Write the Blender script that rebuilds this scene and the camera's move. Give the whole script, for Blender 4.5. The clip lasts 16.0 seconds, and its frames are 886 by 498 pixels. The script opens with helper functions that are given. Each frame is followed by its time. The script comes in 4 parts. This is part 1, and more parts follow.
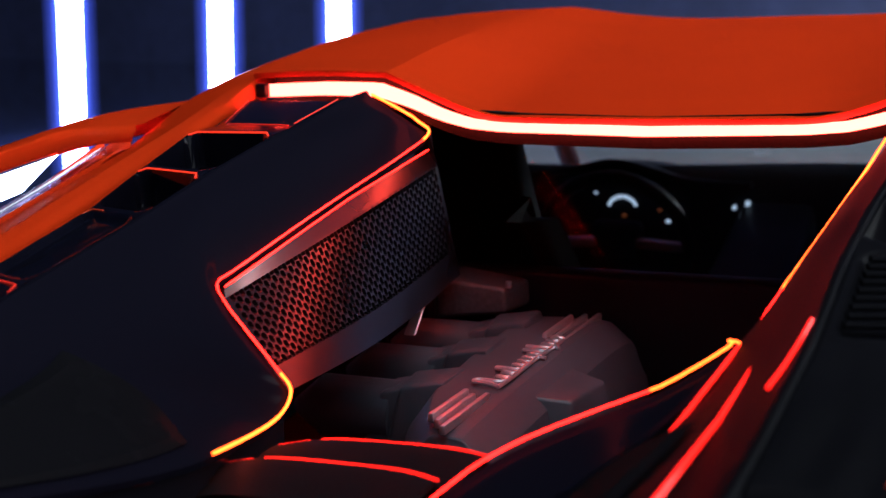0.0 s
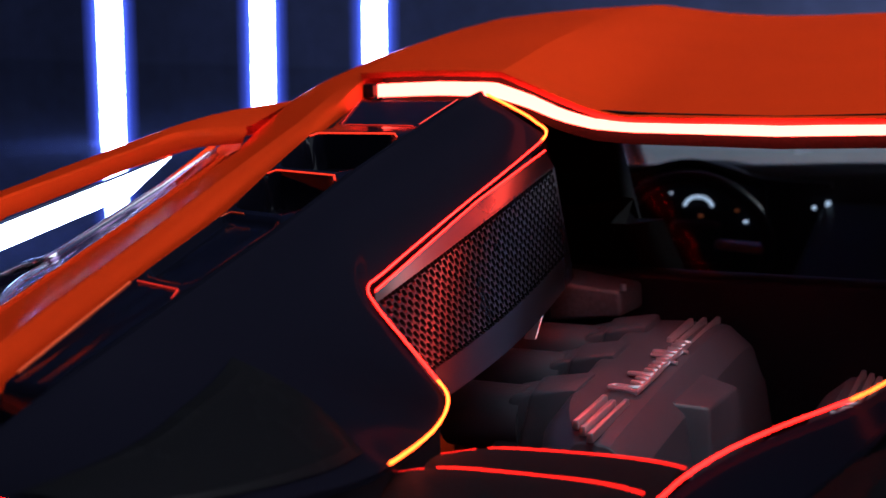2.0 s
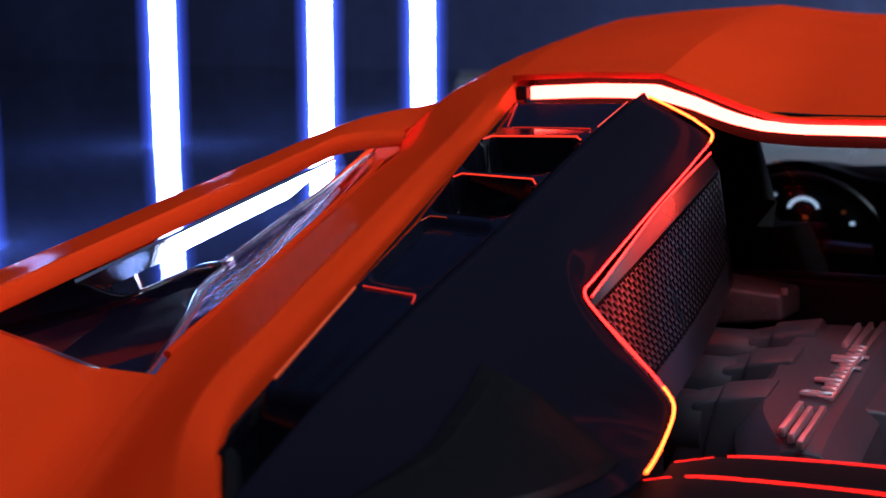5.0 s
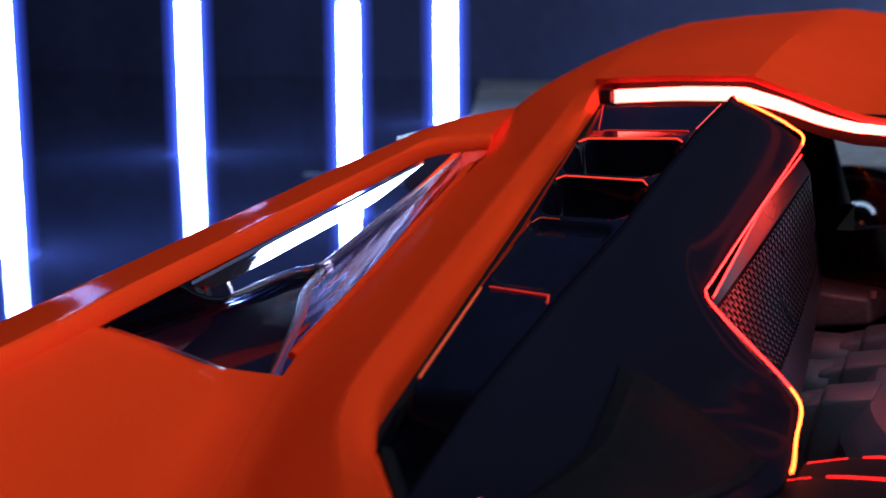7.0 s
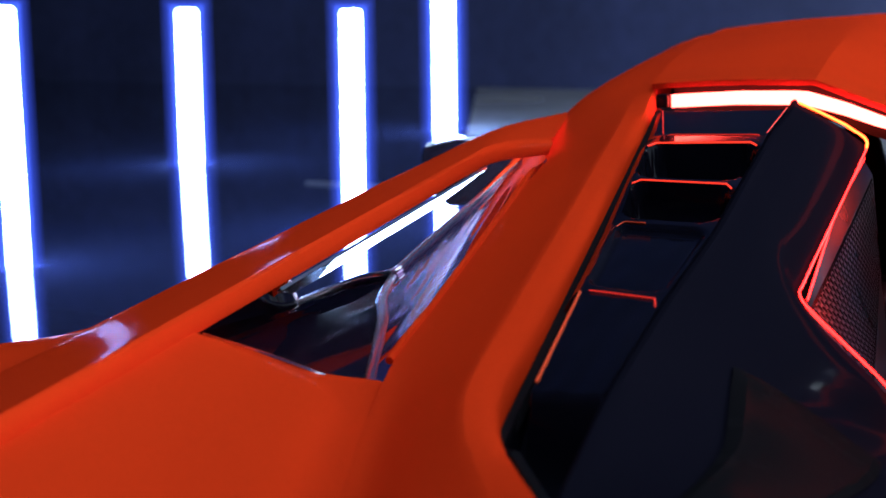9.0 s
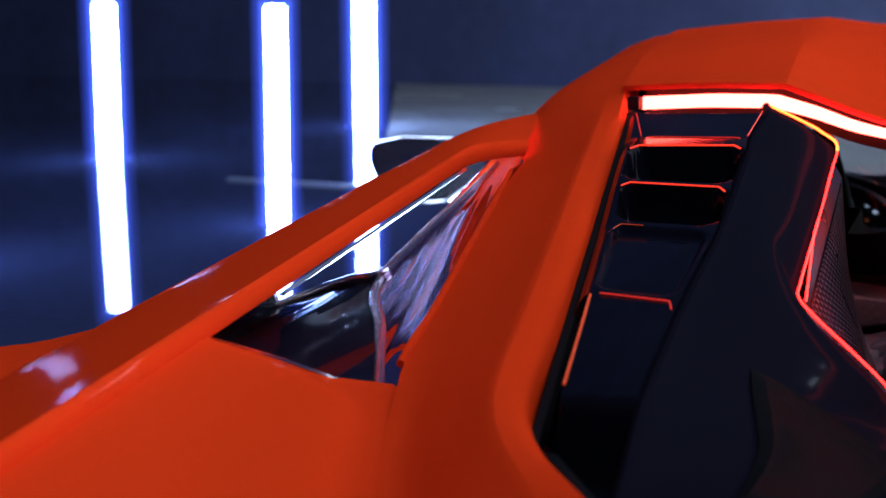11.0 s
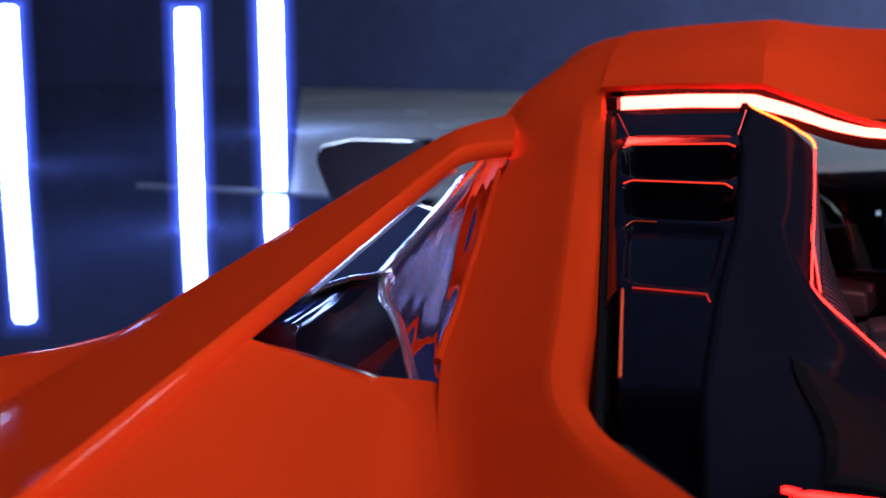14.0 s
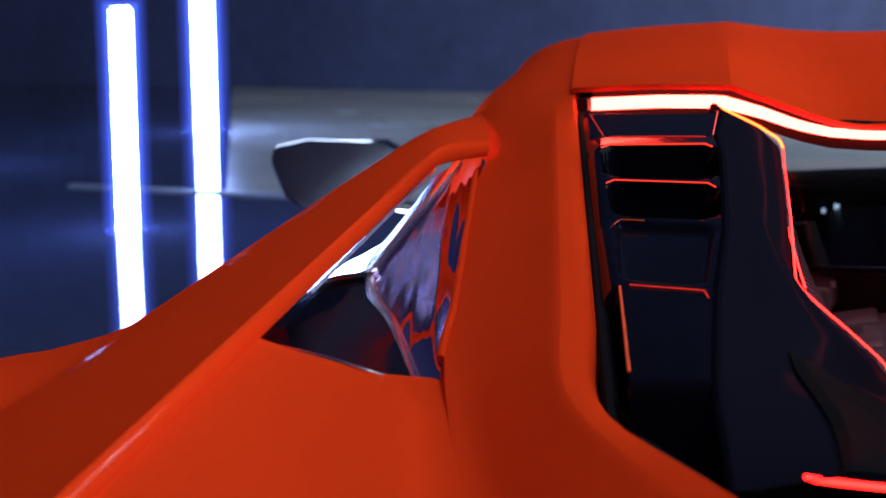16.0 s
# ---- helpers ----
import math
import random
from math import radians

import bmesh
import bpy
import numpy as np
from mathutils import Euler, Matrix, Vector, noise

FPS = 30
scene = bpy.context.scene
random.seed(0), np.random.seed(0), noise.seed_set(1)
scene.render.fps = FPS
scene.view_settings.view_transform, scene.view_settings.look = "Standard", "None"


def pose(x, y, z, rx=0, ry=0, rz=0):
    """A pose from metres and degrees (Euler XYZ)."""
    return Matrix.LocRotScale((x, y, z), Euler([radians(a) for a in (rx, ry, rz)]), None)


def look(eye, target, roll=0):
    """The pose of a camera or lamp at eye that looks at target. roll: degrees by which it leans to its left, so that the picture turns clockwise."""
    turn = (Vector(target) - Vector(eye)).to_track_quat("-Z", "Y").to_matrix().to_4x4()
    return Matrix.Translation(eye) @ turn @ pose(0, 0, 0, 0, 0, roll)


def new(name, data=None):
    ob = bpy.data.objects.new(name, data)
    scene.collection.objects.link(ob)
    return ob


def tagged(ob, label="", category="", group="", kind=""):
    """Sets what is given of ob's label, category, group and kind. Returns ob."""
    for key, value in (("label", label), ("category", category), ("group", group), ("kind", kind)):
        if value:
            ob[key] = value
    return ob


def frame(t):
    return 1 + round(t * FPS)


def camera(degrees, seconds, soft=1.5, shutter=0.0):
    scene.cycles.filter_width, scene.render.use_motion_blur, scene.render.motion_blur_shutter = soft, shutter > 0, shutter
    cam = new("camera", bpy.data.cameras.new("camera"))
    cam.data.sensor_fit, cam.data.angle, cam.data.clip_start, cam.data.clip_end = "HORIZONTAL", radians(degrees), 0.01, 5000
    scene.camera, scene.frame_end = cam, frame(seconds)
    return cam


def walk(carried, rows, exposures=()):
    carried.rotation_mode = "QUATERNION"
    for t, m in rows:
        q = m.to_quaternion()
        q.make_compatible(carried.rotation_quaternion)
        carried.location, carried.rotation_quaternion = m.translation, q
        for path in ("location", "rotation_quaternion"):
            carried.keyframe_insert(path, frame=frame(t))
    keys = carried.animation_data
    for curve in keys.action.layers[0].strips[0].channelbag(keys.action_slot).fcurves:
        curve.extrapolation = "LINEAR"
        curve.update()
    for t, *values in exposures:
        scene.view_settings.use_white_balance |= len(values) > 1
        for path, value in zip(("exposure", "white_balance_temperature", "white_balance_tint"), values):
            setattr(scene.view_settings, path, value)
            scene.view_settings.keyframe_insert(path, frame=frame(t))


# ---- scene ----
cam = camera(38.6, 16.0)
PATH = [
    (0, (0.3317, -1.2233, 1.1837), (-0.4675, 0.5680, 0.7933), 0.43),
    (0.5, (0.3077, -1.2249, 1.1797), (-0.5020, 0.5623, 0.7918), 0.33),
    (1, (0.2805, -1.2294, 1.1766), (-0.5384, 0.5542, 0.7914), 0.02),
    (1.5, (0.2518, -1.2378, 1.1805), (-0.5743, 0.5415, 0.7909), 0.12),
    (2, (0.2253, -1.2443, 1.1814), (-0.6148, 0.5281, 0.7904), 0.11),
    (2.5, (0.1947, -1.2536, 1.1822), (-0.6526, 0.5151, 0.7899), 0.11),
    (3, (0.1683, -1.2601, 1.1821), (-0.6895, 0.5036, 0.7904), -0.10),
    (3.5, (0.1458, -1.2678, 1.1812), (-0.7223, 0.4913, 0.7911), -0.20),
    (4, (0.1261, -1.2787, 1.1834), (-0.7509, 0.4754, 0.7910), -0.21),
    (6.5, (0.0300, -1.3293, 1.1796), (-0.8829, 0.4087, 0.7976), -0.33),
    (7, (0.0115, -1.3392, 1.1768), (-0.9068, 0.3972, 0.8006), -0.44),
    (7.5, (-0.0079, -1.3481, 1.1740), (-0.9304, 0.3874, 0.8037), -0.64),
    (8, (-0.0256, -1.3582, 1.1763), (-0.9498, 0.3759, 0.8040), -0.54),
    (8.5, (-0.0440, -1.3671, 1.1736), (-0.9653, 0.3697, 0.8064), -0.64),
    (11, (-0.1291, -1.4114, 1.1812), (-0.9185, 0.3884, 0.8102), -0.06),
    (11.5, (-0.1455, -1.4174, 1.1815), (-0.8949, 0.3993, 0.8101), 0.06),
    (12, (-0.1609, -1.4256, 1.1799), (-0.8807, 0.4037, 0.8116), 0.07),
    (12.5, (-0.1755, -1.4347, 1.1803), (-0.8786, 0.4010, 0.8118), -0.02),
    (13, (-0.1908, -1.4419, 1.1797), (-0.8790, 0.3996, 0.8117), -0.01),
    (13.5, (-0.2073, -1.4500, 1.1790), (-0.8767, 0.3987, 0.8129), -0.11),
    (14, (-0.2222, -1.4621, 1.1794), (-0.8700, 0.3945, 0.8142), -0.10),
    (14.5, (-0.2357, -1.4714, 1.1809), (-0.8592, 0.3931, 0.8136), -0.09),
    (15, (-0.2482, -1.4787, 1.1814), (-0.8461, 0.3942, 0.8141), -0.08),
    (15.5, (-0.2597, -1.4870, 1.1819), (-0.8311, 0.3943, 0.8157), -0.07),
    (16, (-0.2723, -1.4963, 1.1824), (-0.8154, 0.3934, 0.8162), 0.14),
]
# x, y, height, radius, lean of the light tubes
TUBES = (
    (-9.150, 9.931, 1.27, 0.120, 0.025),
    (-5.200, 6.969, 1.22, 0.081, 0.015),
    (-8.321, 14.540, 1.75, 0.148, 0.0),
    (-6.420, 4.671, 1.26, 0.072, 0.025),
)
walk(cam, [(t, look(eye, target, roll)) for t, eye, target, roll in PATH], ((0, 0.39, 5500, 4), (3.5, 0.37, 5300, 4), (8, 0.41, 5100, 4), (16, 0.42, 5350, 4)))
cam.data.dof.use_dof, cam.data.dof.focus_distance, cam.data.dof.aperture_fstop = True, 1.25, 6.5

# ---- light ----
world = bpy.data.worlds.new("world")
scene.world = world
world.use_nodes = True
world.node_tree.nodes["Background"].inputs[0].default_value = (0.010, 0.012, 0.022, 1)
world.node_tree.nodes["Background"].inputs[1].default_value = 0.3
scene.view_settings.exposure = 0.0


def area_lamp(name, at, to, wide, deep, watts, colour):
    data = bpy.data.lights.new(name, "AREA")
    data.shape, data.size, data.size_y = "RECTANGLE", wide, deep
    data.energy, data.color = watts, colour
    ob = new(name, data)
    ob.matrix_world = look(at, to)
    return ob


# added soft boxes, none seen: over the tail, beside it and over the far floor
area_lamp("added_softbox_front", (4.4, 0.9, 3.1), (-0.3, 0.6, 1.05), 2.2, 1.4, 60, (1.0, 0.95, 0.95))
area_lamp("added_softbox_top", (0.9, -0.5, 4.1), (-0.3, 0.0, 1.0), 3.2, 3.2, 56, (1.0, 0.95, 0.95))
area_lamp("added_softbox_side", (5.2, -1.6, 1.75), (-0.4, -0.1, 1.0), 2.6, 1.2, 28, (1.0, 0.93, 0.9))
area_lamp("added_softbox_floor", (11.5, 16.0, 5.5), (-1.0, 17.5, -0.5), 4.0, 4.0, 4200, (1.0, 0.97, 0.9))


# ---- materials ----
def mat(name, colour, rough=0.5, metal=0.0, coat=0.0, spec=0.5, grain=0.0, grain_size=60.0, bump=0.0, patch=0.0, patch_size=5.0, coat_rough=0.03):
    m = bpy.data.materials.new(name)
    m.use_nodes = True
    nt = m.node_tree
    b = nt.nodes["Principled BSDF"]
    b.inputs["Base Color"].default_value = (*colour, 1)
    b.inputs["Roughness"].default_value = rough
    b.inputs["Metallic"].default_value = metal
    b.inputs["Coat Weight"].default_value = coat
    b.inputs["Coat Roughness"].default_value = coat_rough
    b.inputs["Specular IOR Level"].default_value = spec
    tc = nt.nodes.new("ShaderNodeTexCoord")
    fine = nt.nodes.new("ShaderNodeTexNoise")
    fine.inputs["Scale"].default_value = grain_size
    fine.inputs["Detail"].default_value = 6
    nt.links.new(tc.outputs["Object"], fine.inputs["Vector"])
    wide = nt.nodes.new("ShaderNodeTexNoise")
    wide.inputs["Scale"].default_value = patch_size
    wide.inputs["Detail"].default_value = 3
    nt.links.new(tc.outputs["Object"], wide.inputs["Vector"])
    if grain or patch:
        last = None
        for tex, amount in ((fine, grain), (wide, patch)):
            if not amount:
                continue
            mr = nt.nodes.new("ShaderNodeMapRange")
            mr.inputs["From Min"].default_value, mr.inputs["From Max"].default_value = 0.3, 0.7
            mr.inputs["To Min"].default_value, mr.inputs["To Max"].default_value = 1 - amount, 1 + amount
            nt.links.new(tex.outputs["Fac"], mr.inputs["Value"])
            mx = nt.nodes.new("ShaderNodeMix")
            mx.data_type, mx.blend_type = "RGBA", "MULTIPLY"
            mx.inputs["Factor"].default_value = 1
            if last is None:
                mx.inputs["A"].default_value = (*colour, 1)
            else:
                nt.links.new(last.outputs["Result"], mx.inputs["A"])
            nt.links.new(mr.outputs["Result"], mx.inputs["B"])
            last = mx
        nt.links.new(last.outputs["Result"], b.inputs["Base Color"])
        rr = nt.nodes.new("ShaderNodeMapRange")
        rr.inputs["To Min"].default_value, rr.inputs["To Max"].default_value = max(rough - 0.06, 0.01), min(rough + 0.08, 1)
        nt.links.new(wide.outputs["Fac"], rr.inputs["Value"])
        nt.links.new(rr.outputs["Result"], b.inputs["Roughness"])
    if bump:
        bp = nt.nodes.new("ShaderNodeBump")
        bp.inputs["Strength"].default_value = bump
        bp.inputs["Distance"].default_value = 0.002
        nt.links.new(fine.outputs["Fac"], bp.inputs["Height"])
        nt.links.new(bp.outputs["Normal"], b.inputs["Normal"])
    return m


def glow(name, colour, strength):
    m = bpy.data.materials.new(name)
    m.use_nodes = True
    b = m.node_tree.nodes["Principled BSDF"]
    b.inputs["Base Color"].default_value = (*(min(c, 0.8) for c in colour), 1)
    b.inputs["Emission Color"].default_value = (*colour, 1)
    b.inputs["Emission Strength"].default_value = strength
    return m


def glass_mat(name, tint, ior, rough=0.0):
    """A thin dark pane: mostly clear, with a mirror-like share at every angle."""
    m = bpy.data.materials.new(name)
    m.use_nodes = True
    nt = m.node_tree
    out = nt.nodes["Material Output"]
    nt.nodes.remove(nt.nodes["Principled BSDF"])
    clear, shiny, mix, fr = (nt.nodes.new("ShaderNodeBsdf" + k) if k in ("Transparent", "Glossy") else nt.nodes.new("Shader" + k) for k in ("Transparent", "Glossy", "NodeMixShader", "NodeFresnel"))
    clear.inputs[0].default_value = (*tint, 1)
    shiny.inputs["Roughness"].default_value = rough
    fr.inputs["IOR"].default_value = ior
    nt.links.new(fr.outputs[0], mix.inputs[0])
    nt.links.new(clear.outputs[0], mix.inputs[1])
    nt.links.new(shiny.outputs[0], mix.inputs[2])
    nt.links.new(mix.outputs[0], out.inputs[0])
    return m


def halo_mat(name, colour, strength):
    """Clear shell with added blue emission, painting the lens bloom round a light tube."""
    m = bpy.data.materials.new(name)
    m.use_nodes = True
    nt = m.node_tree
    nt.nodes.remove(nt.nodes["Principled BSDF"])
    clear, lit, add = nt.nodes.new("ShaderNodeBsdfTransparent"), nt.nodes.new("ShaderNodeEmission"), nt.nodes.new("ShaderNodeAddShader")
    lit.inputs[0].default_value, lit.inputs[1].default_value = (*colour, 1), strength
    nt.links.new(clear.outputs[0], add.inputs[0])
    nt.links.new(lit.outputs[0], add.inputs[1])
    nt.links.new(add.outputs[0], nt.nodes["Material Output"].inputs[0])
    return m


def lacquer_mat(name, colour, rough, share):
    """Deep black lacquer: dull body under a thin clear film that mirrors a small share at every angle."""
    m = bpy.data.materials.new(name)
    m.use_nodes = True
    nt = m.node_tree
    nt.nodes.remove(nt.nodes["Principled BSDF"])
    body, film, mix = nt.nodes.new("ShaderNodeBsdfDiffuse"), nt.nodes.new("ShaderNodeBsdfGlossy"), nt.nodes.new("ShaderNodeMixShader")
    tc, tex, ramp = nt.nodes.new("ShaderNodeTexCoord"), nt.nodes.new("ShaderNodeTexNoise"), nt.nodes.new("ShaderNodeMapRange")
    tex.inputs["Scale"].default_value, tex.inputs["Detail"].default_value = 14, 5
    ramp.inputs["To Min"].default_value, ramp.inputs["To Max"].default_value = rough * 0.5, rough * 2.0
    body.inputs[0].default_value = (*colour, 1)
    mix.inputs[0].default_value = share
    nt.links.new(tc.outputs["Object"], tex.inputs["Vector"])
    nt.links.new(tex.outputs["Fac"], ramp.inputs["Value"])
    nt.links.new(ramp.outputs["Result"], film.inputs["Roughness"])
    nt.links.new(body.outputs[0], mix.inputs[1])
    nt.links.new(film.outputs[0], mix.inputs[2])
    nt.links.new(mix.outputs[0], nt.nodes["Material Output"].inputs[0])
    return m


PAINT = mat("orange_paint", (0.70, 0.040, 0.003), 0.45, coat=0.03, spec=0.0, grain=0.05, grain_size=900, patch=0.05, patch_size=3.0, coat_rough=0.06)
INTAKE = lacquer_mat("intake_lacquer", (0.006, 0.004, 0.010), 0.05, 0.13)
DOOR = lacquer_mat("door_leather", (0.005, 0.005, 0.006), 0.3, 0.004)
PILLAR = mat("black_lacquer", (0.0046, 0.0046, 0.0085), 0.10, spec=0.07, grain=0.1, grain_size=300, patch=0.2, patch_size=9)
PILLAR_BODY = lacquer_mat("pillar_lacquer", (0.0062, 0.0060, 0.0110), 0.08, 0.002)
# Far-side copy of the black lacquer, darker and duller to hold back red light
PILLAR_FAR = mat("black_lacquer_far", (0.004, 0.004, 0.005), 0.5, spec=0.02, grain=0.15, grain_size=300, patch=0.2, patch_size=9)
INLAY = lacquer_mat("inlay_plate", (0.0065, 0.0065, 0.0075), 0.2, 0.006)
SMOKE = mat("smoked_chrome", (0.44, 0.31, 0.50), 0.015, metal=1.0, grain=0.06, grain_size=90, patch=0.15, patch_size=9)
# Pale metals on the intake's gloss black edges, so their highlights show white
LINING = mat("highlight_lining", (0.80, 0.80, 0.86), 0.20, metal=1.0, grain=0.05, grain_size=90)
CHROME = mat("highlight_chrome", (0.95, 0.93, 1.0), 0.20, metal=1.0, grain=0.06, grain_size=90, patch=0.12, patch_size=9)
GLOSS = mat("gloss_black", (0.006, 0.005, 0.009), 0.10, coat=1.0, grain=0.2, grain_size=300, patch=0.2, coat_rough=0.02)
SATIN = mat("satin_black", (0.007, 0.007, 0.010), 0.30, spec=0.14, grain=0.25, grain_size=500, patch=0.25, patch_size=12)
PANEL = mat("black_mesh_panel", (0.004, 0.0035, 0.004), 0.28, spec=0.85, grain=0.2, grain_size=700)
RUBBER = mat("black_rubber", (0.006, 0.006, 0.007), 0.7, spec=0.1, grain=0.3, grain_size=300)
ENGINE = mat("engine_plastic", (0.054, 0.054, 0.068), 0.36, grain=0.25, grain_size=1500, bump=0.25, patch=0.15, patch_size=14)
METAL = mat("brushed_metal", (0.74, 0.72, 0.75), 0.42, metal=1.0, grain=0.15, grain_size=800)
CARBON = mat("dark_trim", (0.060, 0.060, 0.068), 0.4, grain=0.3, grain_size=200)
CABIN = mat("cabin_leather", (0.017, 0.017, 0.021), 0.5, spec=0.25, grain=0.3, grain_size=400, bump=0.2)
SCREEN = glow("gauge_light", (0.75, 0.85, 1.0), 0.5)
AMBER = glow("amber_light", (1.0, 0.25, 0.05), 0.05)
LAMP = glow("brake_lamp", (1.0, 0.048, 0.027), 18.0)
# Reflections on gloss black edges, put in as emission on thin rods
LINE_HOT = glow("glint_line_bright", (1.0, 0.062, 0.002), 11.0)
LINE = glow("glint_line", (1.0, 0.0035, 0.0008), 13.0)
LINE_RED = glow("glint_line_red", (1.0, 0.007, 0.002), 2.4)
SLAT_GLINT = glow("glint_line_slat", (1.0, 0.035, 0.008), 0.9)
LINE_FAINT = glow("glint_line_faint", (1.0, 0.09, 0.015), 0.10)
LINE_DIM = glow("glint_line_dim", (1.0, 0.03, 0.010), 0.35)
TUBE = glow("tube_light", (0.42, 0.52, 1.0), 27.0)
HALO_INNER = halo_mat("inner_halo", (0.12, 0.17, 1.0), 0.22)
HALO_OUTER = halo_mat("outer_halo", (0.10, 0.14, 1.0), 0.075)
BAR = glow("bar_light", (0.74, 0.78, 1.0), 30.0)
FLOOR = mat("polished_floor", (0.040, 0.046, 0.095), 0.0, spec=1.0)
FLOOR_PALE = mat("pale_floor", (0.42, 0.42, 0.39), 0.25, grain=0.1, grain_size=5, patch=0.12, patch_size=0.4)
EDGING = mat("pale_edging", (0.22, 0.22, 0.24), 0.4, grain=0.1, grain_size=9)
WALL = mat("dark_wall", (0.046, 0.054, 0.125), 0.8, grain=0.15, grain_size=3, patch=0.2, patch_size=0.4, bump=0.1)
CEILING = mat("dark_ceiling", (0.05, 0.06, 0.14), 0.9, grain=0.2, grain_size=3)
GLASS = glass_mat("tinted_glass", (0.92, 0.93, 0.94), 1.15)
GLASS_FRONT = glass_mat("coated_glass", (0.95, 0.96, 0.96), 1.04)


# ---- mesh helpers ----
def V(p):
    return Vector(p)


def spline(pts, n, closed=False):
    """n points along a smooth curve through pts (centripetal enough for gentle lines)."""
    pts = [V(p) for p in pts]
    m = len(pts)
    spans = m if closed else m - 1
    out = []
    for k in range(n if closed else n):
        u = k / (n if closed else n - 1) * spans
        i = min(int(u), spans - 1)
        f = u - i
        if closed:
            a, b, c, d = (pts[(i + j) % m] for j in (-1, 0, 1, 2))
        else:
            b, c = pts[i], pts[i + 1]
            a = pts[i - 1] if i > 0 else b * 2 - c
            d = pts[i + 2] if i + 2 < m else c * 2 - b
        t1, t2 = (c - a) * 0.5, (d - b) * 0.5
        f2, f3 = f * f, f * f * f
        out.append(b * (2 * f3 - 3 * f2 + 1) + t1 * (f3 - 2 * f2 + f) + c * (3 * f2 - 2 * f3) + t2 * (f3 - f2))
    return out


def straight(pts, n):
    """n points at even steps along the polyline pts."""
    pts = [V(p) for p in pts]
    lens = [0.0]
    for a, b in zip(pts, pts[1:]):
        lens.append(lens[-1] + (b - a).length)
    out = []
    for k in range(n):
        s = lens[-1] * k / (n - 1)
        i = max(j for j in range(len(pts) - 1) if lens[j] <= s + 1e-9)
        f = (s - lens[i]) / max(lens[i + 1] - lens[i], 1e-9)
        out.append(pts[i].lerp(pts[i + 1], min(f, 1)))
    return out


def flip(p):
    """The same place on the other side of the car's middle."""
    return Vector((2 * MID - p[0], p[1], p[2]))


MID = -0.03


def skin(rows, thick=0.0, side=1):
    """A sheet through rows of points, with a back face thick metres behind it; side -1 turns it over."""
    bm = bmesh.new()
    grid = [[bm.verts.new(p) for p in row] for row in rows]
    nr, nc = len(grid), len(grid[0])
    for i in range(nr - 1):
        for j in range(nc - 1):
            bm.faces.new((grid[i][j], grid[i][j + 1], grid[i + 1][j + 1], grid[i + 1][j]))
    bm.normal_update()
    if side < 0:
        bmesh.ops.reverse_faces(bm, faces=bm.faces)
        bm.normal_update()
    if thick:
        back = [[bm.verts.new(v.co - v.normal * thick) for v in row] for row in grid]
        sd = side

        def quad(*vs):
            bm.faces.new(vs if sd > 0 else vs[::-1])

        for i in range(nr - 1):
            for j in range(nc - 1):
                quad(back[i][j], back[i + 1][j], back[i + 1][j + 1], back[i][j + 1])
        for j in range(nc - 1):
            quad(grid[0][j + 1], grid[0][j], back[0][j], back[0][j + 1])
            quad(grid[-1][j], grid[-1][j + 1], back[-1][j + 1], back[-1][j])
        for i in range(nr - 1):
            quad(grid[i][0], grid[i + 1][0], back[i + 1][0], back[i][0])
            quad(grid[i + 1][-1], grid[i][-1], back[i][-1], back[i + 1][-1])
    return bm


def loft(curves, n, m, thick=0.0, side=1, smooth=True):
    """A sheet across curves (lists of points): n points along each, m rows across."""
    lines = [spline(c, n) for c in curves]
    rows = [[None] * n for _ in range(m)]
    for j in range(n):
        col = spline([ln[j] for ln in lines], m) if smooth else straight([ln[j] for ln in lines], m)
        for i in range(m):
            rows[i][j] = col[i]
    return skin(rows, thick, side)


def rod(pts, r, sides=8, flat=1.0, cap=True):
    """A round or flattened bar along pts."""
    pts = [V(p) for p in pts]
    bm = bmesh.new()
    rings = []
    up = Vector((0, 0, 1))
    for i, p in enumerate(pts):
        d = (pts[min(i + 1, len(pts) - 1)] - pts[max(i - 1, 0)]).normalized()
        u = up if abs(d.dot(up)) < 0.95 else Vector((0, 1, 0))
        a = d.cross(u).normalized()
        b = a.cross(d).normalized()
        rings.append([bm.verts.new(p + a * (r * math.cos(k * math.tau / sides)) + b * (r * flat * math.sin(k * math.tau / sides))) for k in range(sides)])
    for q, s in zip(rings, rings[1:]):
        for k in range(sides):
            bm.faces.new((q[k], q[(k + 1) % sides], s[(k + 1) % sides], s[k]))
    if cap:
        bm.faces.new(rings[0][::-1])
        bm.faces.new(rings[-1])
    bmesh.ops.recalc_face_normals(bm, faces=bm.faces)
    return bm


def block(corners, bevel=0.004, seg=2):
    """A hexahedron from eight corners (four below, four above, in the same turn) with rounded edges."""
    bm = bmesh.new()
    v = [bm.verts.new(p) for p in corners]
    for f in ((3, 2, 1, 0), (4, 5, 6, 7), (0, 1, 5, 4), (1, 2, 6, 5), (2, 3, 7, 6), (3, 0, 4, 7)):
        bm.faces.new([v[i] for i in f])
    bmesh.ops.recalc_face_normals(bm, faces=bm.faces)
    if bevel:
        bmesh.ops.bevel(bm, geom=list(bm.edges), offset=bevel, segments=seg, affect="EDGES", profile=0.5)
    return bm


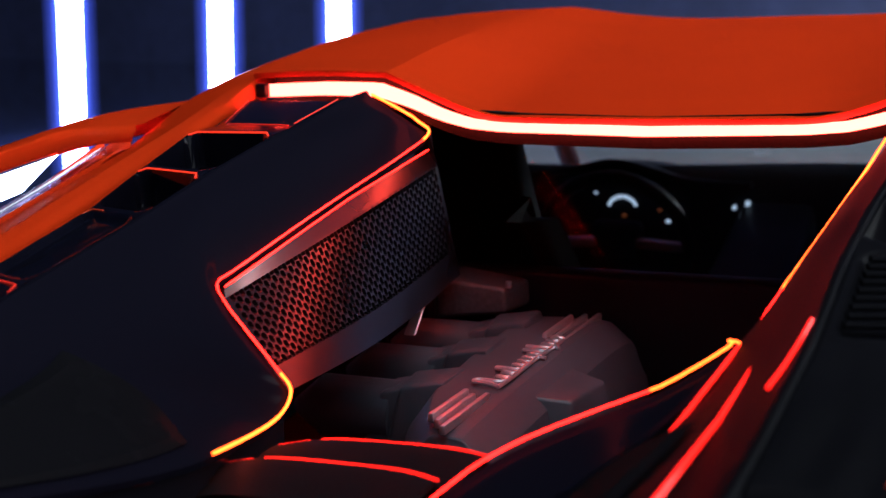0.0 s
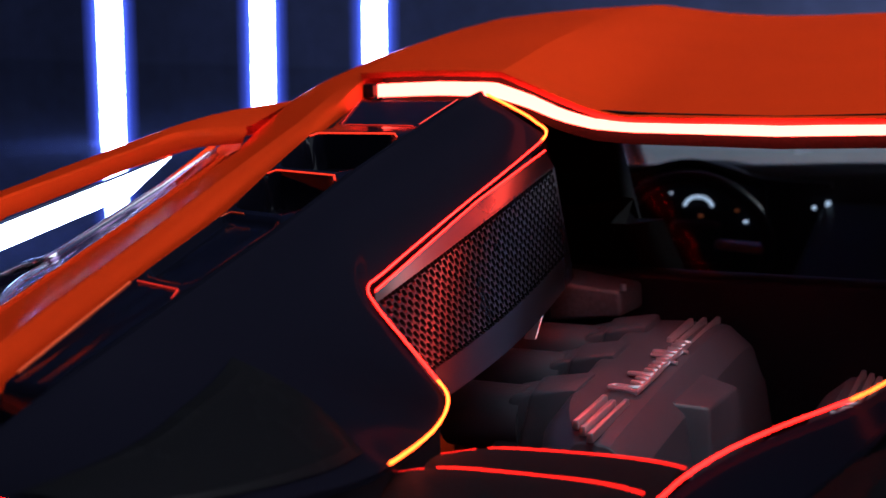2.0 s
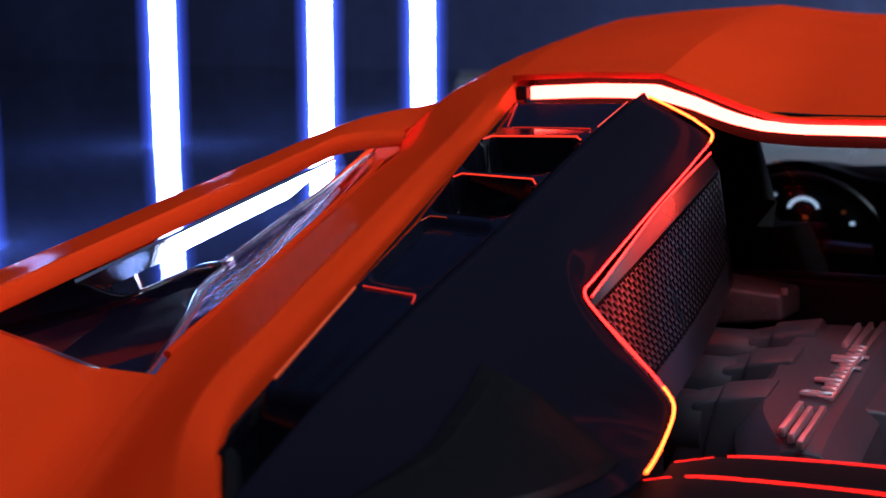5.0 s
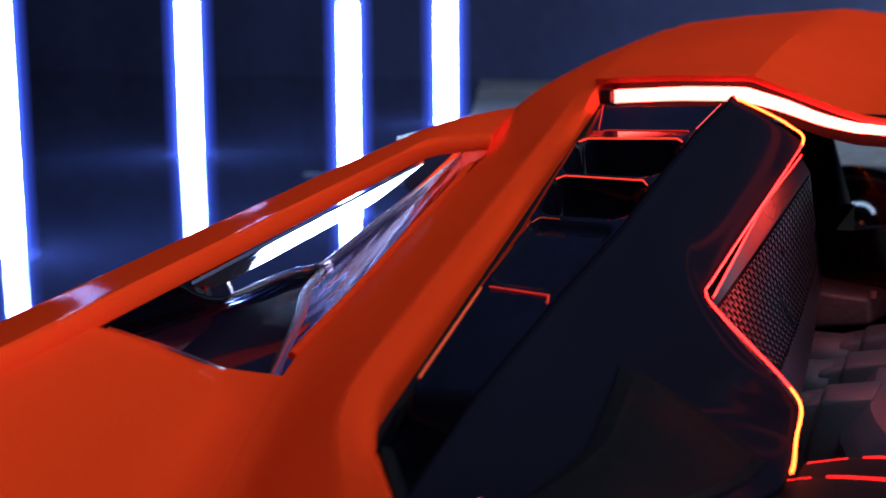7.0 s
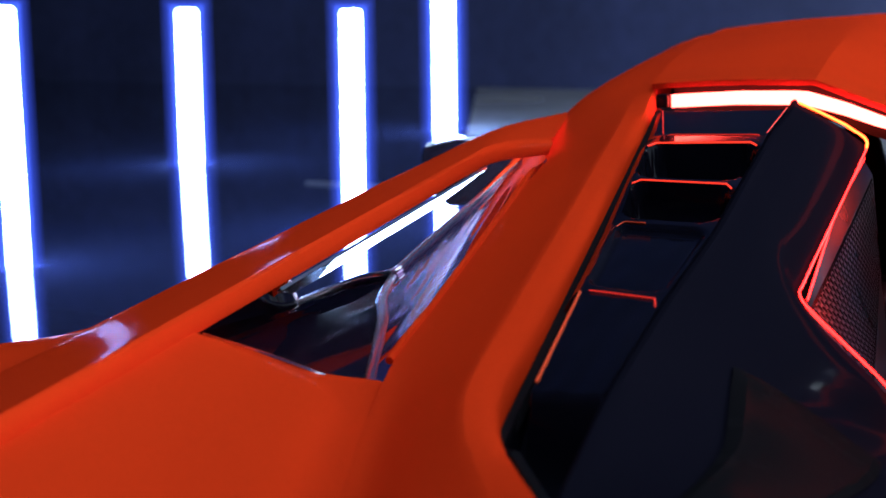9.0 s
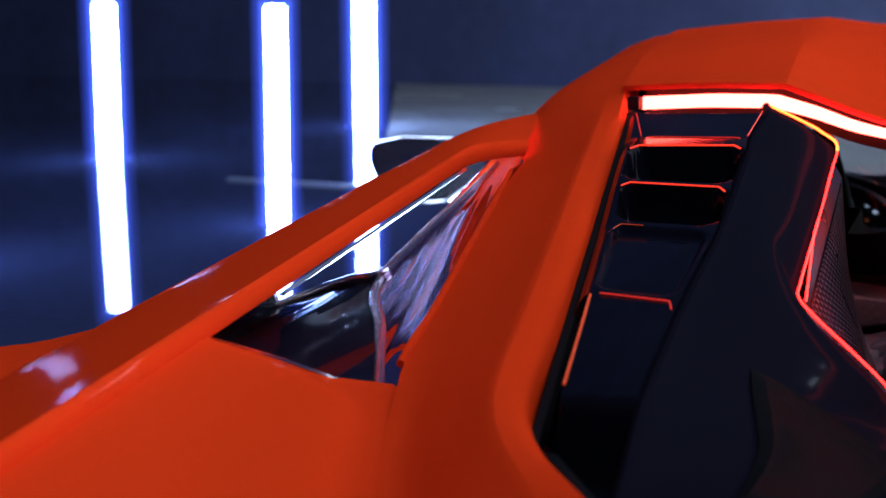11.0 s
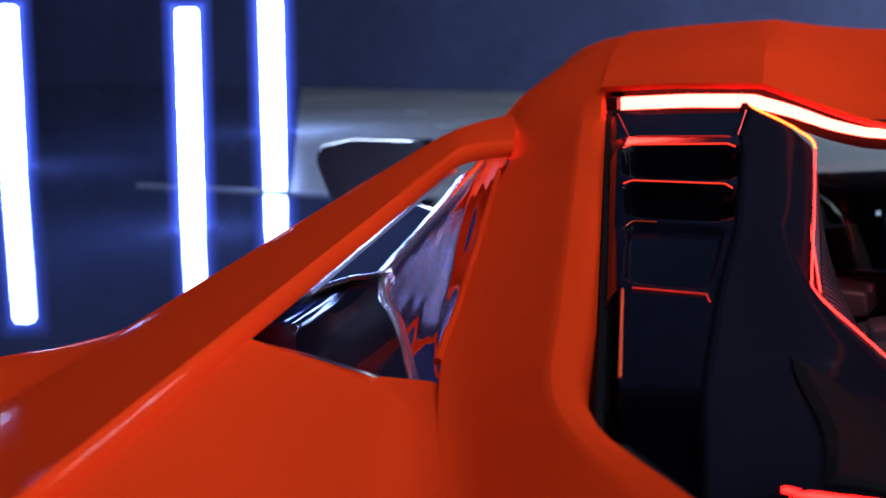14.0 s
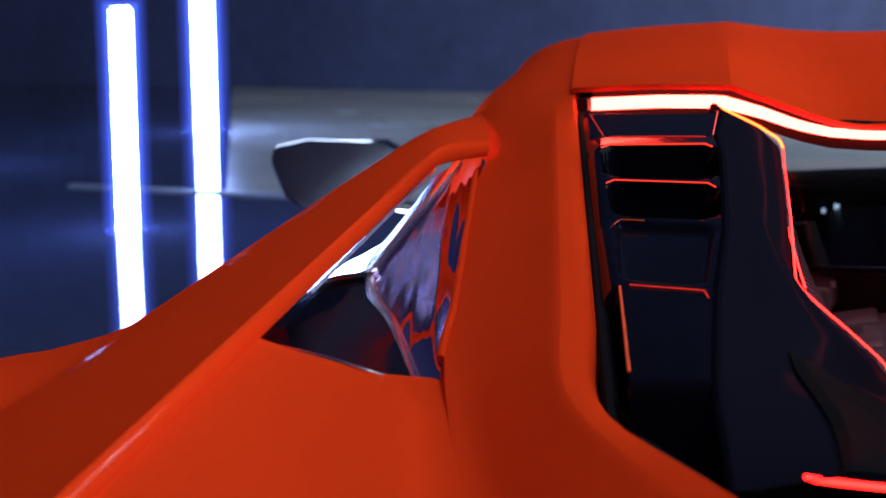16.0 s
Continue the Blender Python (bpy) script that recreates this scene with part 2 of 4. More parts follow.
def box(cx, cy, cz, sx, sy, sz, bevel=0.004, seg=2):
    x0, x1, y0, y1, z0, z1 = cx - sx / 2, cx + sx / 2, cy - sy / 2, cy + sy / 2, cz - sz / 2, cz + sz / 2
    return block([(x0, y0, z0), (x1, y0, z0), (x1, y1, z0), (x0, y1, z0), (x0, y0, z1), (x1, y0, z1), (x1, y1, z1), (x0, y1, z1)], bevel, seg)


def prism(outline, axis, lo, hi, bevel=0.0, seg=2):
    """An outline of 2D points pushed along an axis: 'x' takes (y, z), 'y' (x, z), 'z' (x, y)."""
    put = {"x": lambda a, b, c: (c, a, b), "y": lambda a, b, c: (a, c, b), "z": lambda a, b, c: (a, b, c)}[axis]
    bm = bmesh.new()
    a = [bm.verts.new(put(p, q, lo)) for p, q in outline]
    b = [bm.verts.new(put(p, q, hi)) for p, q in outline]
    n = len(a)
    bm.faces.new(a)
    bm.faces.new(b[::-1])
    for i in range(n):
        bm.faces.new((a[i], b[i], b[(i + 1) % n], a[(i + 1) % n]))
    bmesh.ops.recalc_face_normals(bm, faces=bm.faces)
    if bevel:
        bmesh.ops.bevel(bm, geom=list(bm.edges), offset=bevel, segments=seg, affect="EDGES", profile=0.5)
    return bm


def mirrored(bm):
    for v in bm.verts:
        v.co.x = 2 * MID - v.co.x
    bmesh.ops.reverse_faces(bm, faces=bm.faces)
    return bm


def part(name, bm, material, parent=None, label="", smooth=True, angle=35):
    me = bpy.data.meshes.new(name)
    bm.normal_update()
    if smooth:
        lim = radians(angle)
        for f in bm.faces:
            f.smooth = True
        for e in bm.edges:
            if len(e.link_faces) == 2 and e.calc_face_angle(0) > lim:
                e.smooth = False
    bm.to_mesh(me)
    bm.free()
    me.materials.append(material)
    ob = new(name, me)
    if parent is not None:
        ob.parent = parent
    if label:
        tagged(ob, label)
    return ob


def thing(name, at=(0, 0, 0)):
    ob = new(name)
    ob.empty_display_size = 0.1
    ob.location = at
    return ob


# ---- the hall ----
def slab(x0, x1, y0, y1, z0, z1):
    return box((x0 + x1) / 2, (y0 + y1) / 2, (z0 + z1) / 2, x1 - x0, y1 - y0, z1 - z0, 0)


HX0, HX1, HY0, HY1, HZ = -31.0, 14.0, -9.0, 24.5, 6.0
LOW = -0.45
tagged(part("floor", slab(HX0, HX1, HY0, HY1, LOW - 0.2, LOW), FLOOR, smooth=False), "polished dark blue-grey studio floor", "floor", kind="structure")
tagged(part("floor_pale", prism([(-5.4, 9.1), (11.0, 9.1), (11.0, 24.4), (-12.6, 24.4)], "z", LOW + 0.002, LOW + 0.012), FLOOR_PALE, smooth=False), "pale polished floor field beyond the dark floor", "floor", kind="structure")
tagged(part("floor_edging", box(0.5, 9.03, LOW + 0.012, 15.0, 0.09, 0.02, 0.003), EDGING, smooth=False), "pale metal edging strip in the floor", "floor edging", kind="structure")
tagged(part("stage", box(MID, 0.85, LOW / 2, 3.9, 5.1, -LOW, 0.01), SATIN, smooth=False), "low black display stage under the car", "stage", kind="structure")
for nm, b in (("wall_north", slab(HX0, HX1, HY1, HY1 + 0.2, LOW - 0.2, HZ)), ("wall_south", slab(HX0, HX1, HY0 - 0.2, HY0, LOW - 0.2, HZ)), ("wall_west", slab(HX0 - 0.2, HX0, HY0 - 0.2, HY1 + 0.2, LOW - 0.2, HZ)), ("wall_east", slab(HX1, HX1 + 0.2, HY0 - 0.2, HY1 + 0.2, LOW - 0.2, HZ))):
    tagged(part(nm, b, WALL, smooth=False), "dark blue-grey studio wall", "wall", kind="structure")
tagged(part("ceiling", slab(HX0 - 0.2, HX1 + 0.2, HY0 - 0.2, HY1 + 0.2, HZ, HZ + 0.2), CEILING, smooth=False), "dark studio ceiling", "ceiling", kind="structure")


def light_tube(x, y, top, r, lean=0.0):
    t = thing("light_tube", (x, y, LOW))
    top -= LOW
    body = rod([(lean * z, 0, z * top) for z in (0.0, 0.3, 0.6, 0.9)] + [(lean, 0, top - r * 0.6), (lean, 0, top - r * 0.15)], r, 18)
    part("diffuser", body, TUBE, t, "glowing blue-white diffuser")
    # nested see-through shells put the tube's bloom into emission
    for name, mt, k in (("inner_halo_shell", HALO_INNER, 1.28), ("inner_halo_shell", HALO_INNER, 1.52), ("outer_halo_shell", HALO_OUTER, 1.82), ("outer_halo_shell", HALO_OUTER, 2.22)):
        part(name, rod([(lean * z, 0, z * top) for z in (0.0, 0.5)] + [(lean, 0, top + r * (k - 1.1))], r * k, 28), mt, t, "blue bloom painted as a clear shell, " + name).visible_shadow = False
    part("end_cap", rod([(lean, 0, top - r * 0.15), (lean, 0, top)], r * 0.8, 18), TUBE, t, "glowing end cap")
    return tagged(t, "upright glowing blue-white light tube", "light tube", group="light tubes round the car")


for x, y, top, r, lean in TUBES:
    light_tube(x, y, top, r, lean)


# long unseen floor light bar along the car's left side, added for intake reflections
bar = thing("unseen_light_bar", (-1.72, 0.4, 0))
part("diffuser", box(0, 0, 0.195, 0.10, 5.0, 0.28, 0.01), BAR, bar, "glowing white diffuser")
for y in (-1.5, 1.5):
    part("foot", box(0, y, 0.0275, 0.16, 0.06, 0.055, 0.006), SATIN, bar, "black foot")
tagged(bar, "long low white light bar, unseen, added for the intake's reflections", "light bar")


# ---- the car ----
car = thing("sports_car", (MID, 0.5, 0))
tagged(car, "low orange mid-engined sports car with black intakes and red lights", "car")
# the body leans a little to its left on its springs
LEAN = Matrix.Translation((MID, 0.5, 1.0)) @ Matrix.Rotation(radians(-2.3), 4, "Y") @ Matrix.Translation((-MID, -0.5, -1.0))
car.matrix_basis = LEAN @ car.matrix_basis


def cpart(name, bm, material, label="", parent=None, smooth=True, angle=35):
    """A part of the car, given in world places."""
    for v in bm.verts:
        v.co = v.co - Vector((MID, 0.5, 0))
    return part(name, bm, material, parent or car, label, smooth, angle)


def level(bm):
    """Sets a part upright again in spite of the lean."""
    bm.transform(LEAN.inverted())
    return bm


def both(name, make, material, label="", parent=None, smooth=True, angle=35, shift=0.0):
    """The same part on both sides of the car."""
    a = cpart(name, make(), material, label, parent, smooth, angle)
    other = mirrored(make())
    for v in other.verts:
        v.co.x += shift
    b = cpart(name, other, material, label, parent, smooth, angle)
    return a, b


# lines of the left rear quarter, as functions of y
def rib_low(y):
    return V((-0.701 - 0.047 * y, y, 1.035 + 0.116 * y))


def rib_top(y):
    return V((-0.699 - 0.042 * y, y, 1.053 + 0.118 * y))


def brow(y):
    return V((-0.766 + 0.119 * y, y, 1.043 + 0.176 * y))


def inner(y):
    return V((-0.535 - 0.198 * y, y, 1.049 + 0.175 * y))


def valley(y):
    a = V((-0.660 - 0.208 * y, y, 1.012 + 0.158 * y))
    b = V((-0.495 - 0.39 * (y + 0.7), y, 0.8925 + 0.173 * (y + 0.7)))
    f = min(1.0, max(0.0, (-0.42 - y) / 0.26))
    return a.lerp(b, f * f * (3 - 2 * f))


def flare(y):
    """Crest of the wheel arch, outside the arch bar."""
    rise = -0.17 * max(0.0, y + 0.46) ** 0.9 - 0.55 * (y + 0.72) ** 2 if y > -0.72 else -0.30 * (y + 0.72) ** 2
    return V((-0.957, y, 0.930 + rise))


TIP = V((-0.662, 0.040, 1.030))
BEND = V((-0.395, -0.684, 0.934))
TAIL = V((-0.083, -1.10, 0.912))


# roof with its two raised flanks and sunk middle
def roof_make():
    half = [
        # middle, channel, channel edge, ridge, shoulder, side
        [(-0.03, 0.140, 1.047), (-0.16, 0.142, 1.048), (-0.235, 0.150, 1.053), (-0.366, 0.172, 1.100), (-0.47, 0.190, 1.102), (-0.577, 0.207, 1.099)],
        [(-0.03, 0.40, 1.092), (-0.17, 0.40, 1.092), (-0.26, 0.40, 1.098), (-0.385, 0.42, 1.133), (-0.50, 0.42, 1.133), (-0.610, 0.42, 1.127)],
        [(-0.03, 0.75, 1.132), (-0.18, 0.75, 1.132), (-0.29, 0.75, 1.140), (-0.405, 0.75, 1.162), (-0.54, 0.75, 1.159), (-0.660, 0.75, 1.151)],
        [(-0.03, 1.06, 1.149), (-0.19, 1.06, 1.149), (-0.31, 1.06, 1.158), (-0.425, 1.06, 1.177), (-0.57, 1.06, 1.173), (-0.695, 1.06, 1.164)],
        [(-0.03, 1.35, 1.140), (-0.19, 1.35, 1.140), (-0.31, 1.35, 1.146), (-0.425, 1.35, 1.158), (-0.57, 1.35, 1.152), (-0.70, 1.35, 1.140)],
        [(-0.03, 1.62, 1.110), (-0.19, 1.62, 1.110), (-0.31, 1.62, 1.112), (-0.425, 1.62, 1.116), (-0.57, 1.62, 1.108), (-0.70, 1.62, 1.092)],
    ]
    rows = []
    for r in half:
        # a crisp fold along the ridge, soft elsewhere
        a = spline(r[:4], 13)
        b = spline(r[3:], 13)
        full = b[::-1][:-1] + a[::-1] + [flip(p) for p in a[1:]] + [flip(p) for p in b[1:]]
        rows.append(full)
    out = []
    cols = list(zip(*rows))
    cols = [spline(c, 26) for c in cols]
    out = [list(r) for r in zip(*cols)]
    return skin(out, 0.007, -1)


cpart("roof", roof_make(), PAINT, "orange painted roof with a sunk middle", angle=14)


# the tail light that runs below the roof's rear edge
def strip_path(dx=0.0, dy=0.0, dz=0.0):
    left = [(-0.550, 0.200, 1.083), (-0.46, 0.186, 1.086), (-0.378, 0.170, 1.085), (-0.33, 0.160, 1.072), (-0.285, 0.150, 1.056), (-0.245, 0.144, 1.0465), (-0.20, 0.140, 1.043), (-0.03, 0.134, 1.040)]
    pts = [V(p) for p in left] + [flip(p) for p in left[-2::-1]]
    return [p + V((dx, dy, dz)) for p in pts]


def ribbon(path, top, bottom, depth):
    """A flat strip that stands along path, top and bottom metres over and under it."""
    path = list(path)
    bm = bmesh.new()
    rings = []
    for i, p in enumerate(path):
        d = (path[min(i + 1, len(path) - 1)] - path[max(i - 1, 0)]).normalized()
        back = Vector((-d.y, d.x, 0)).normalized() * depth
        h, lo = (top[i], bottom[i]) if isinstance(top, list) else (top, bottom)
        rings.append([bm.verts.new(q) for q in (p - V((0, 0, lo)), p + V((0, 0, h)), p + V((0, 0, h)) + back, p - V((0, 0, lo)) + back)])
    for a, b in zip(rings, rings[1:]):
        for k in range(4):
            bm.faces.new((a[k], a[(k + 1) % 4], b[(k + 1) % 4], b[k]))
    bm.faces.new(rings[0])
    bm.faces.new(rings[-1][::-1])
    bmesh.ops.recalc_face_normals(bm, faces=bm.faces)
    return bm


sp = straight(strip_path(), 61)
tall = [0.0085 - 0.0030 * max(0.0, min(1.0, (0.36 - abs(p.x - MID)) / 0.14)) for p in sp]
cpart("tail_light", ribbon(sp, tall, [h * 0.9 for h in tall], 0.012), LAMP, "red tail light strip, glowing almost white")
cpart("tail_light_housing", ribbon([p + V((0, 0.014, 0.0)) for p in sp], 0.016, 0.020, 0.03), RUBBER, "black housing of the tail light")
both("lamp_end", lambda: box(-0.561, 0.204, 1.0835, 0.016, 0.02, 0.018, 0.003), SATIN, "black end piece of the tail light")


# flying buttress beside the engine bay
def buttress_make():
    def row(a, m1, m2, m3, b):
        a, b = V(a), V(b)
        return [a + V((0.006, 0.0, -0.030)), a + V((0.004, 0.002, -0.006)), a, V(m1), V(m2), V(m3), b, b + V((-0.004, 0, -0.020))]

    rows = [
        row((-0.70, 1.60, 1.095), (-0.74, 1.60, 1.085), (-0.79, 1.60, 1.06), (-0.83, 1.60, 1.02), (-0.86, 1.60, 0.96)),
        row((-0.70, 1.35, 1.141), (-0.745, 1.35, 1.133), (-0.795, 1.35, 1.112), (-0.835, 1.35, 1.075), (-0.862, 1.35, 1.01)),
        row((-0.694, 1.06, 1.165), (-0.740, 1.06, 1.160), (-0.790, 1.06, 1.142), (-0.832, 1.06, 1.106), (-0.862, 1.06, 1.04)),
        row((-0.659, 0.75, 1.152), (-0.702, 0.75, 1.147), (-0.748, 0.75, 1.130), (-0.788, 0.75, 1.096), (-0.818, 0.75, 1.045)),
        row((-0.614, 0.45, 1.130), (-0.652, 0.45, 1.125), (-0.700, 0.45, 1.112), (-0.754, 0.45, 1.084), (-0.796, 0.45, 1.036)),
        row((-0.578, 0.22, 1.099), (-0.602, 0.222, 1.096), (-0.642, 0.226, 1.089), (-0.696, 0.238, 1.073), (-0.742, 0.255, 1.046)),
    ]
    for y in (0.04, -0.12, -0.30, -0.50, -0.66, -0.80, -0.98, -1.12):
        a = inner(y) if y >= -0.684 else BEND.lerp(TAIL, (-0.684 - y) / (1.10 - 0.684))
        b = valley(y)
        chamfer = 1.0 if y > -0.7 else 0.5
        dip = 0.0 if y > -0.45 else min(1.0, (-0.45 - y) / 0.2) * 0.008
        rows.append(row(a, a.lerp(b, 0.20) + V((0, 0, 0.011 * chamfer)), a.lerp(b, 0.5) + V((0, 0, 0.005 - 0.3 * dip)), a.lerp(b, 0.82) + V((0, 0, 0.002 - dip)), b))
    cols = [spline(c, 60) for c in zip(*rows)]
    rows = [list(r) for r in zip(*cols)]
    rows = [r[:3] + [r[2].lerp(r[3], 0.5) + V((0, 0, 0.0006)), r[3].lerp(r[2], 0.08)] + spline(r[3:7], 15) + r[7:] for r in rows]
    return skin(rows, 0.0, -1)


both("buttress", buttress_make, PAINT, "orange painted flying buttress", angle=50)
both("seal", lambda: rod([inner(y) + V((0.010, 0, -0.014)) for y in (0.19, -0.1, -0.4, -0.684)] + [BEND.lerp(TAIL, f) + V((0.006, 0.008, -0.014)) for f in (0.06, 0.4, 0.8)], 0.006, 6), RUBBER, "black rubber seal")


# rear wing surface between the arch bar and the buttress
def fender_make():
    rows = []
    for k in [0] + list(range(3, 40)):
        y = -0.575 - (1.25 - 0.575) * k / 39
        a, b = rib_low(y), valley(y)
        if k == 0:
            a, b = V((-0.700, -0.580, 0.947)), V((-0.553, -0.552, 0.914))
            line = spline([a, (-0.645, -0.583, 0.938), (-0.60, -0.578, 0.925), b], 17)
        else:
            drop = 0.010 * min(1.0, k / 12)
            line = spline([a, a.lerp(b, 0.35) + V((0, 0, 0.004 - drop * 0.2)), a.lerp(b, 0.74) + V((0, 0, 0.007)), a.lerp(b, 0.90) + V((0, 0, 0.001)), b], 17)
        line.append(b + V((0.014, 0, -0.008)))
        rows.append(line)
    rows.insert(0, [p + V((0, 0.004, -0.010)) for p in rows[0]])
    return skin(rows, 0.0, 1)


both("rear_wing", fender_make, PAINT, "orange painted rear wing", angle=50)


# the bar that arches over the side intake and runs down into the flank
def arch_make():
    ys = (-1.30, -1.05, -0.85, -0.70, -0.55, -0.42, -0.30, -0.19, -0.10)
    rows = []
    for y in ys:
        lo, hi, bw = rib_low(y), rib_top(y), brow(y)
        f = min(1.0, max(0.0, (-0.24 - y) / 0.16))
        f = f * f * (3 - 2 * f)
        out = (bw + V((-0.018, 0, -0.022))).lerp(flare(y), f)
        mid = bw.lerp(out, 0.5) + V((-0.004, 0, -0.004 * f))
        top = spline([hi, hi.lerp(bw, 0.35) + V((0, 0, 0.0020)), hi.lerp(bw, 0.80) + V((0, 0, 0.0016)), bw + V((0.004, 0, 0.0006)), bw + V((-0.003, 0, -0.0015)), bw + V((-0.010, 0, -0.011)), mid, out, out + V((-0.003 - 0.015 * f, 0, -0.004 - 0.016 * f)), out + V((-0.002 - 0.028 * f, 0, -0.012 - 0.068 * f))], 33)
        soft = [lo + V((-0.002, 0, -0.003)), lo, lo.lerp(hi, 0.5) + V((0.0015, 0, 0)), hi + V((0.0015, 0, -0.0015)), hi + V((-0.002, 0, 0.0008))]
        rows.append(soft + top[1:])
    # where it meets the buttress
    for f, tip_lo, tip_hi, bw in ((0.5, V((-0.690, -0.030, 1.0335)), V((-0.688, -0.026, 1.0505)), V((-0.760, 0.12, 1.056))), (1.0, V((-0.656, 0.046, 1.034)), V((-0.654, 0.052, 1.048)), V((-0.728, 0.315, 1.066)))):
        top = spline([tip_hi, tip_hi.lerp(bw, 0.35) + V((0, 0, 0.003)), tip_hi.lerp(bw, 0.75) + V((0, 0, 0.004)), bw, bw + V((-0.010, 0, -0.014)), bw + V((-0.013, 0, -0.02)), bw + V((-0.014, 0, -0.026)), bw + V((-0.014, 0, -0.032)), bw + V((-0.012, 0, -0.038))], 33)
        soft = [tip_lo + V((-0.003, 0.003, -0.004)), tip_lo, tip_lo.lerp(tip_hi, 0.5) + V((0.001, 0, 0)), tip_hi + V((0.0005, 0, -0.003)), tip_hi + V((-0.003, 0.002, 0.0015))]
        rows.append(soft + top[1:])
    cols = [spline(c, 44) for c in zip(*rows)]
    return skin([list(r) for r in zip(*cols)], 0.0, -1)


both("arch_bar", arch_make, PAINT, "orange painted bar arching over the side intake", angle=50)


# lining under the arch bar, pale metal so that it mirrors white
def lining_make():
    ys = (-0.50, -0.44, -0.38, -0.31, -0.24, -0.16, -0.04)
    wide = (0.06, 0.50, 0.95, 1.0, 1.0, 1.0, 1.0)
    a = [rib_low(y) + V((-0.002, 0, -0.005)) for y in ys]
    b = [p + V((-0.044, 0.014, -0.0262)) * w for p, w in zip(a, wide)]
    c = [p + V((-0.088, 0.028, -0.0524)) * w for p, w in zip(a, wide)]
    return loft([a, b, c], 28, 5, 0.003, 1)


both("intake_lining", lining_make, LINING, "lining under the arch bar, pale metal for its white reflection")

# black wall that closes the intake behind the opening, with a rod for its edge highlight
def rear_wall_make():
    low = [(-0.880, -0.186, 0.872), (-0.815, -0.383, 0.900), (-0.738, -0.60, 0.925)]
    high = [(-0.905, -0.195, 0.936), (-0.800, -0.400, 0.950), (-0.735, -0.60, 0.955)]
    return loft([low, high], 20, 6, 0.004, 1)


both("intake_wall", rear_wall_make, INTAKE, "gloss black rear wall of the intake")
both("intake_wall_glint", lambda: rod([(-0.882, -0.183, 0.874), (-0.893, -0.186, 0.905), (-0.906, -0.192, 0.937)], 0.0062, 10), LINING, "pale metal rod for the highlight on the intake wall's edge")

# black sculpted floor of the side intake
LOWT = V((-0.570, -0.545, 0.905))
CROWN = [(-0.877, -0.190, 0.879), (-0.820, -0.200, 0.901), (-0.765, -0.222, 0.920), (-0.718, -0.240, 0.932), (-0.716, -0.195, 0.943), (-0.712, -0.130, 0.962), (-0.703, -0.050, 0.988), (-0.690, 0.030, 1.023)]


def duct_make(first, last, ripple=0.0):
    """A three-armed shape: a rear shelf, a trough beside the buttress, and the ridge between them."""
    down = [
        [CROWN[0], (-0.809, -0.383, 0.9105), (-0.738, -0.575, 0.938)],
        [CROWN[1], (-0.756, -0.391, 0.9210), (-0.690, -0.580, 0.938)],
        [CROWN[2], (-0.697, -0.400, 0.9255), (-0.630, -0.578, 0.929)],
        [CROWN[3], (-0.645, -0.390, 0.9215), LOWT],
        [CROWN[4], (-0.634, -0.360, 0.924), (-0.552, -0.530, 0.905)],
        [CROWN[5], (-0.642, -0.280, 0.945), valley(-0.46) + V((0.008, 0, -0.010))],
        [CROWN[6], (-0.663, -0.150, 0.978), valley(-0.30) + V((0.012, 0, -0.008))],
        [CROWN[7], (-0.673, 0.000, 1.015), valley(-0.12) + V((0.012, 0, -0.006))],
        [(-0.684, 0.075, 1.036), (-0.662, 0.050, 1.026), valley(0.02) + V((0.014, 0, -0.004))],
    ]
    bm = loft(down[first:last], 44, 14 * (last - first), 0.0, 1)
    if ripple:
        # slightly uneven pressing, drawn out along the arm
        for v in bm.verts:
            v.co.z += ripple * noise.noise(V((v.co.x * 66 + v.co.y * 14, v.co.y * 3, 3.0))) + 0.30 * ripple * noise.noise(V((v.co.x * 170 + v.co.y * 36, v.co.y * 6, 7.0)))
    return bm


def crown_make():
    """The rounded outer edge of the intake floor, rolling over to the outside."""
    a = [V(p) for p in CROWN]
    out = [(-0.50, 0.86), (-0.50, 0.86), (-0.56, 0.83), (-0.75, 0.66), (-0.82, 0.57), (-0.82, 0.57), (-0.82, 0.57), (-0.82, 0.57)]
    size = [0.75, 0.75, 0.75, 0.75, 0.88, 1.0, 1.0, 1.0]
    lines = [a]
    tilt = [-0.09, -0.09, -0.13, -0.28, -0.41, -0.42, -0.41, -0.39]
    for w, bend in ((0.010, 0.13), (0.022, 0.09), (0.036, 0.04), (0.048, 0.0), (0.056, -0.08), (0.060, -0.60)):
        lines.append([p + V((q[0], q[1], k + bend)) * (w * s) for p, k, q, s in zip(a, tilt, out, size)])
    bm = loft(lines, 70, 33, 0.0, -1)
    for v in bm.verts:
        v.co.z += 0.0007 * noise.noise(V((v.co.x * 40, v.co.y * 16, 1.0)))
    return bm


def ridge_make():
    """The rounded ridge that runs down between shelf and hollow."""
    pts = spline([V(CROWN[3]) + V((0, 0, -0.006)), V((-0.686, -0.318, 0.9225)), V((-0.645, -0.390, 0.9165)), V((-0.606, -0.470, 0.908)), LOWT + V((0, 0, -0.004))], 40)
    return rod(pts, 0.0075, 14)


both("intake_shelf", lambda: duct_make(0, 4, 0.0007), INTAKE, "gloss black sculpted shelf of the side intake", angle=80)
both("intake_floor", lambda: duct_make(3, 9, 0.0022), SMOKE, "smoked chrome hollow of the side intake", angle=80)
both("intake_ridge", ridge_make, CHROME, "rounded chromed rod for the highlight on the intake's ridge", angle=80)
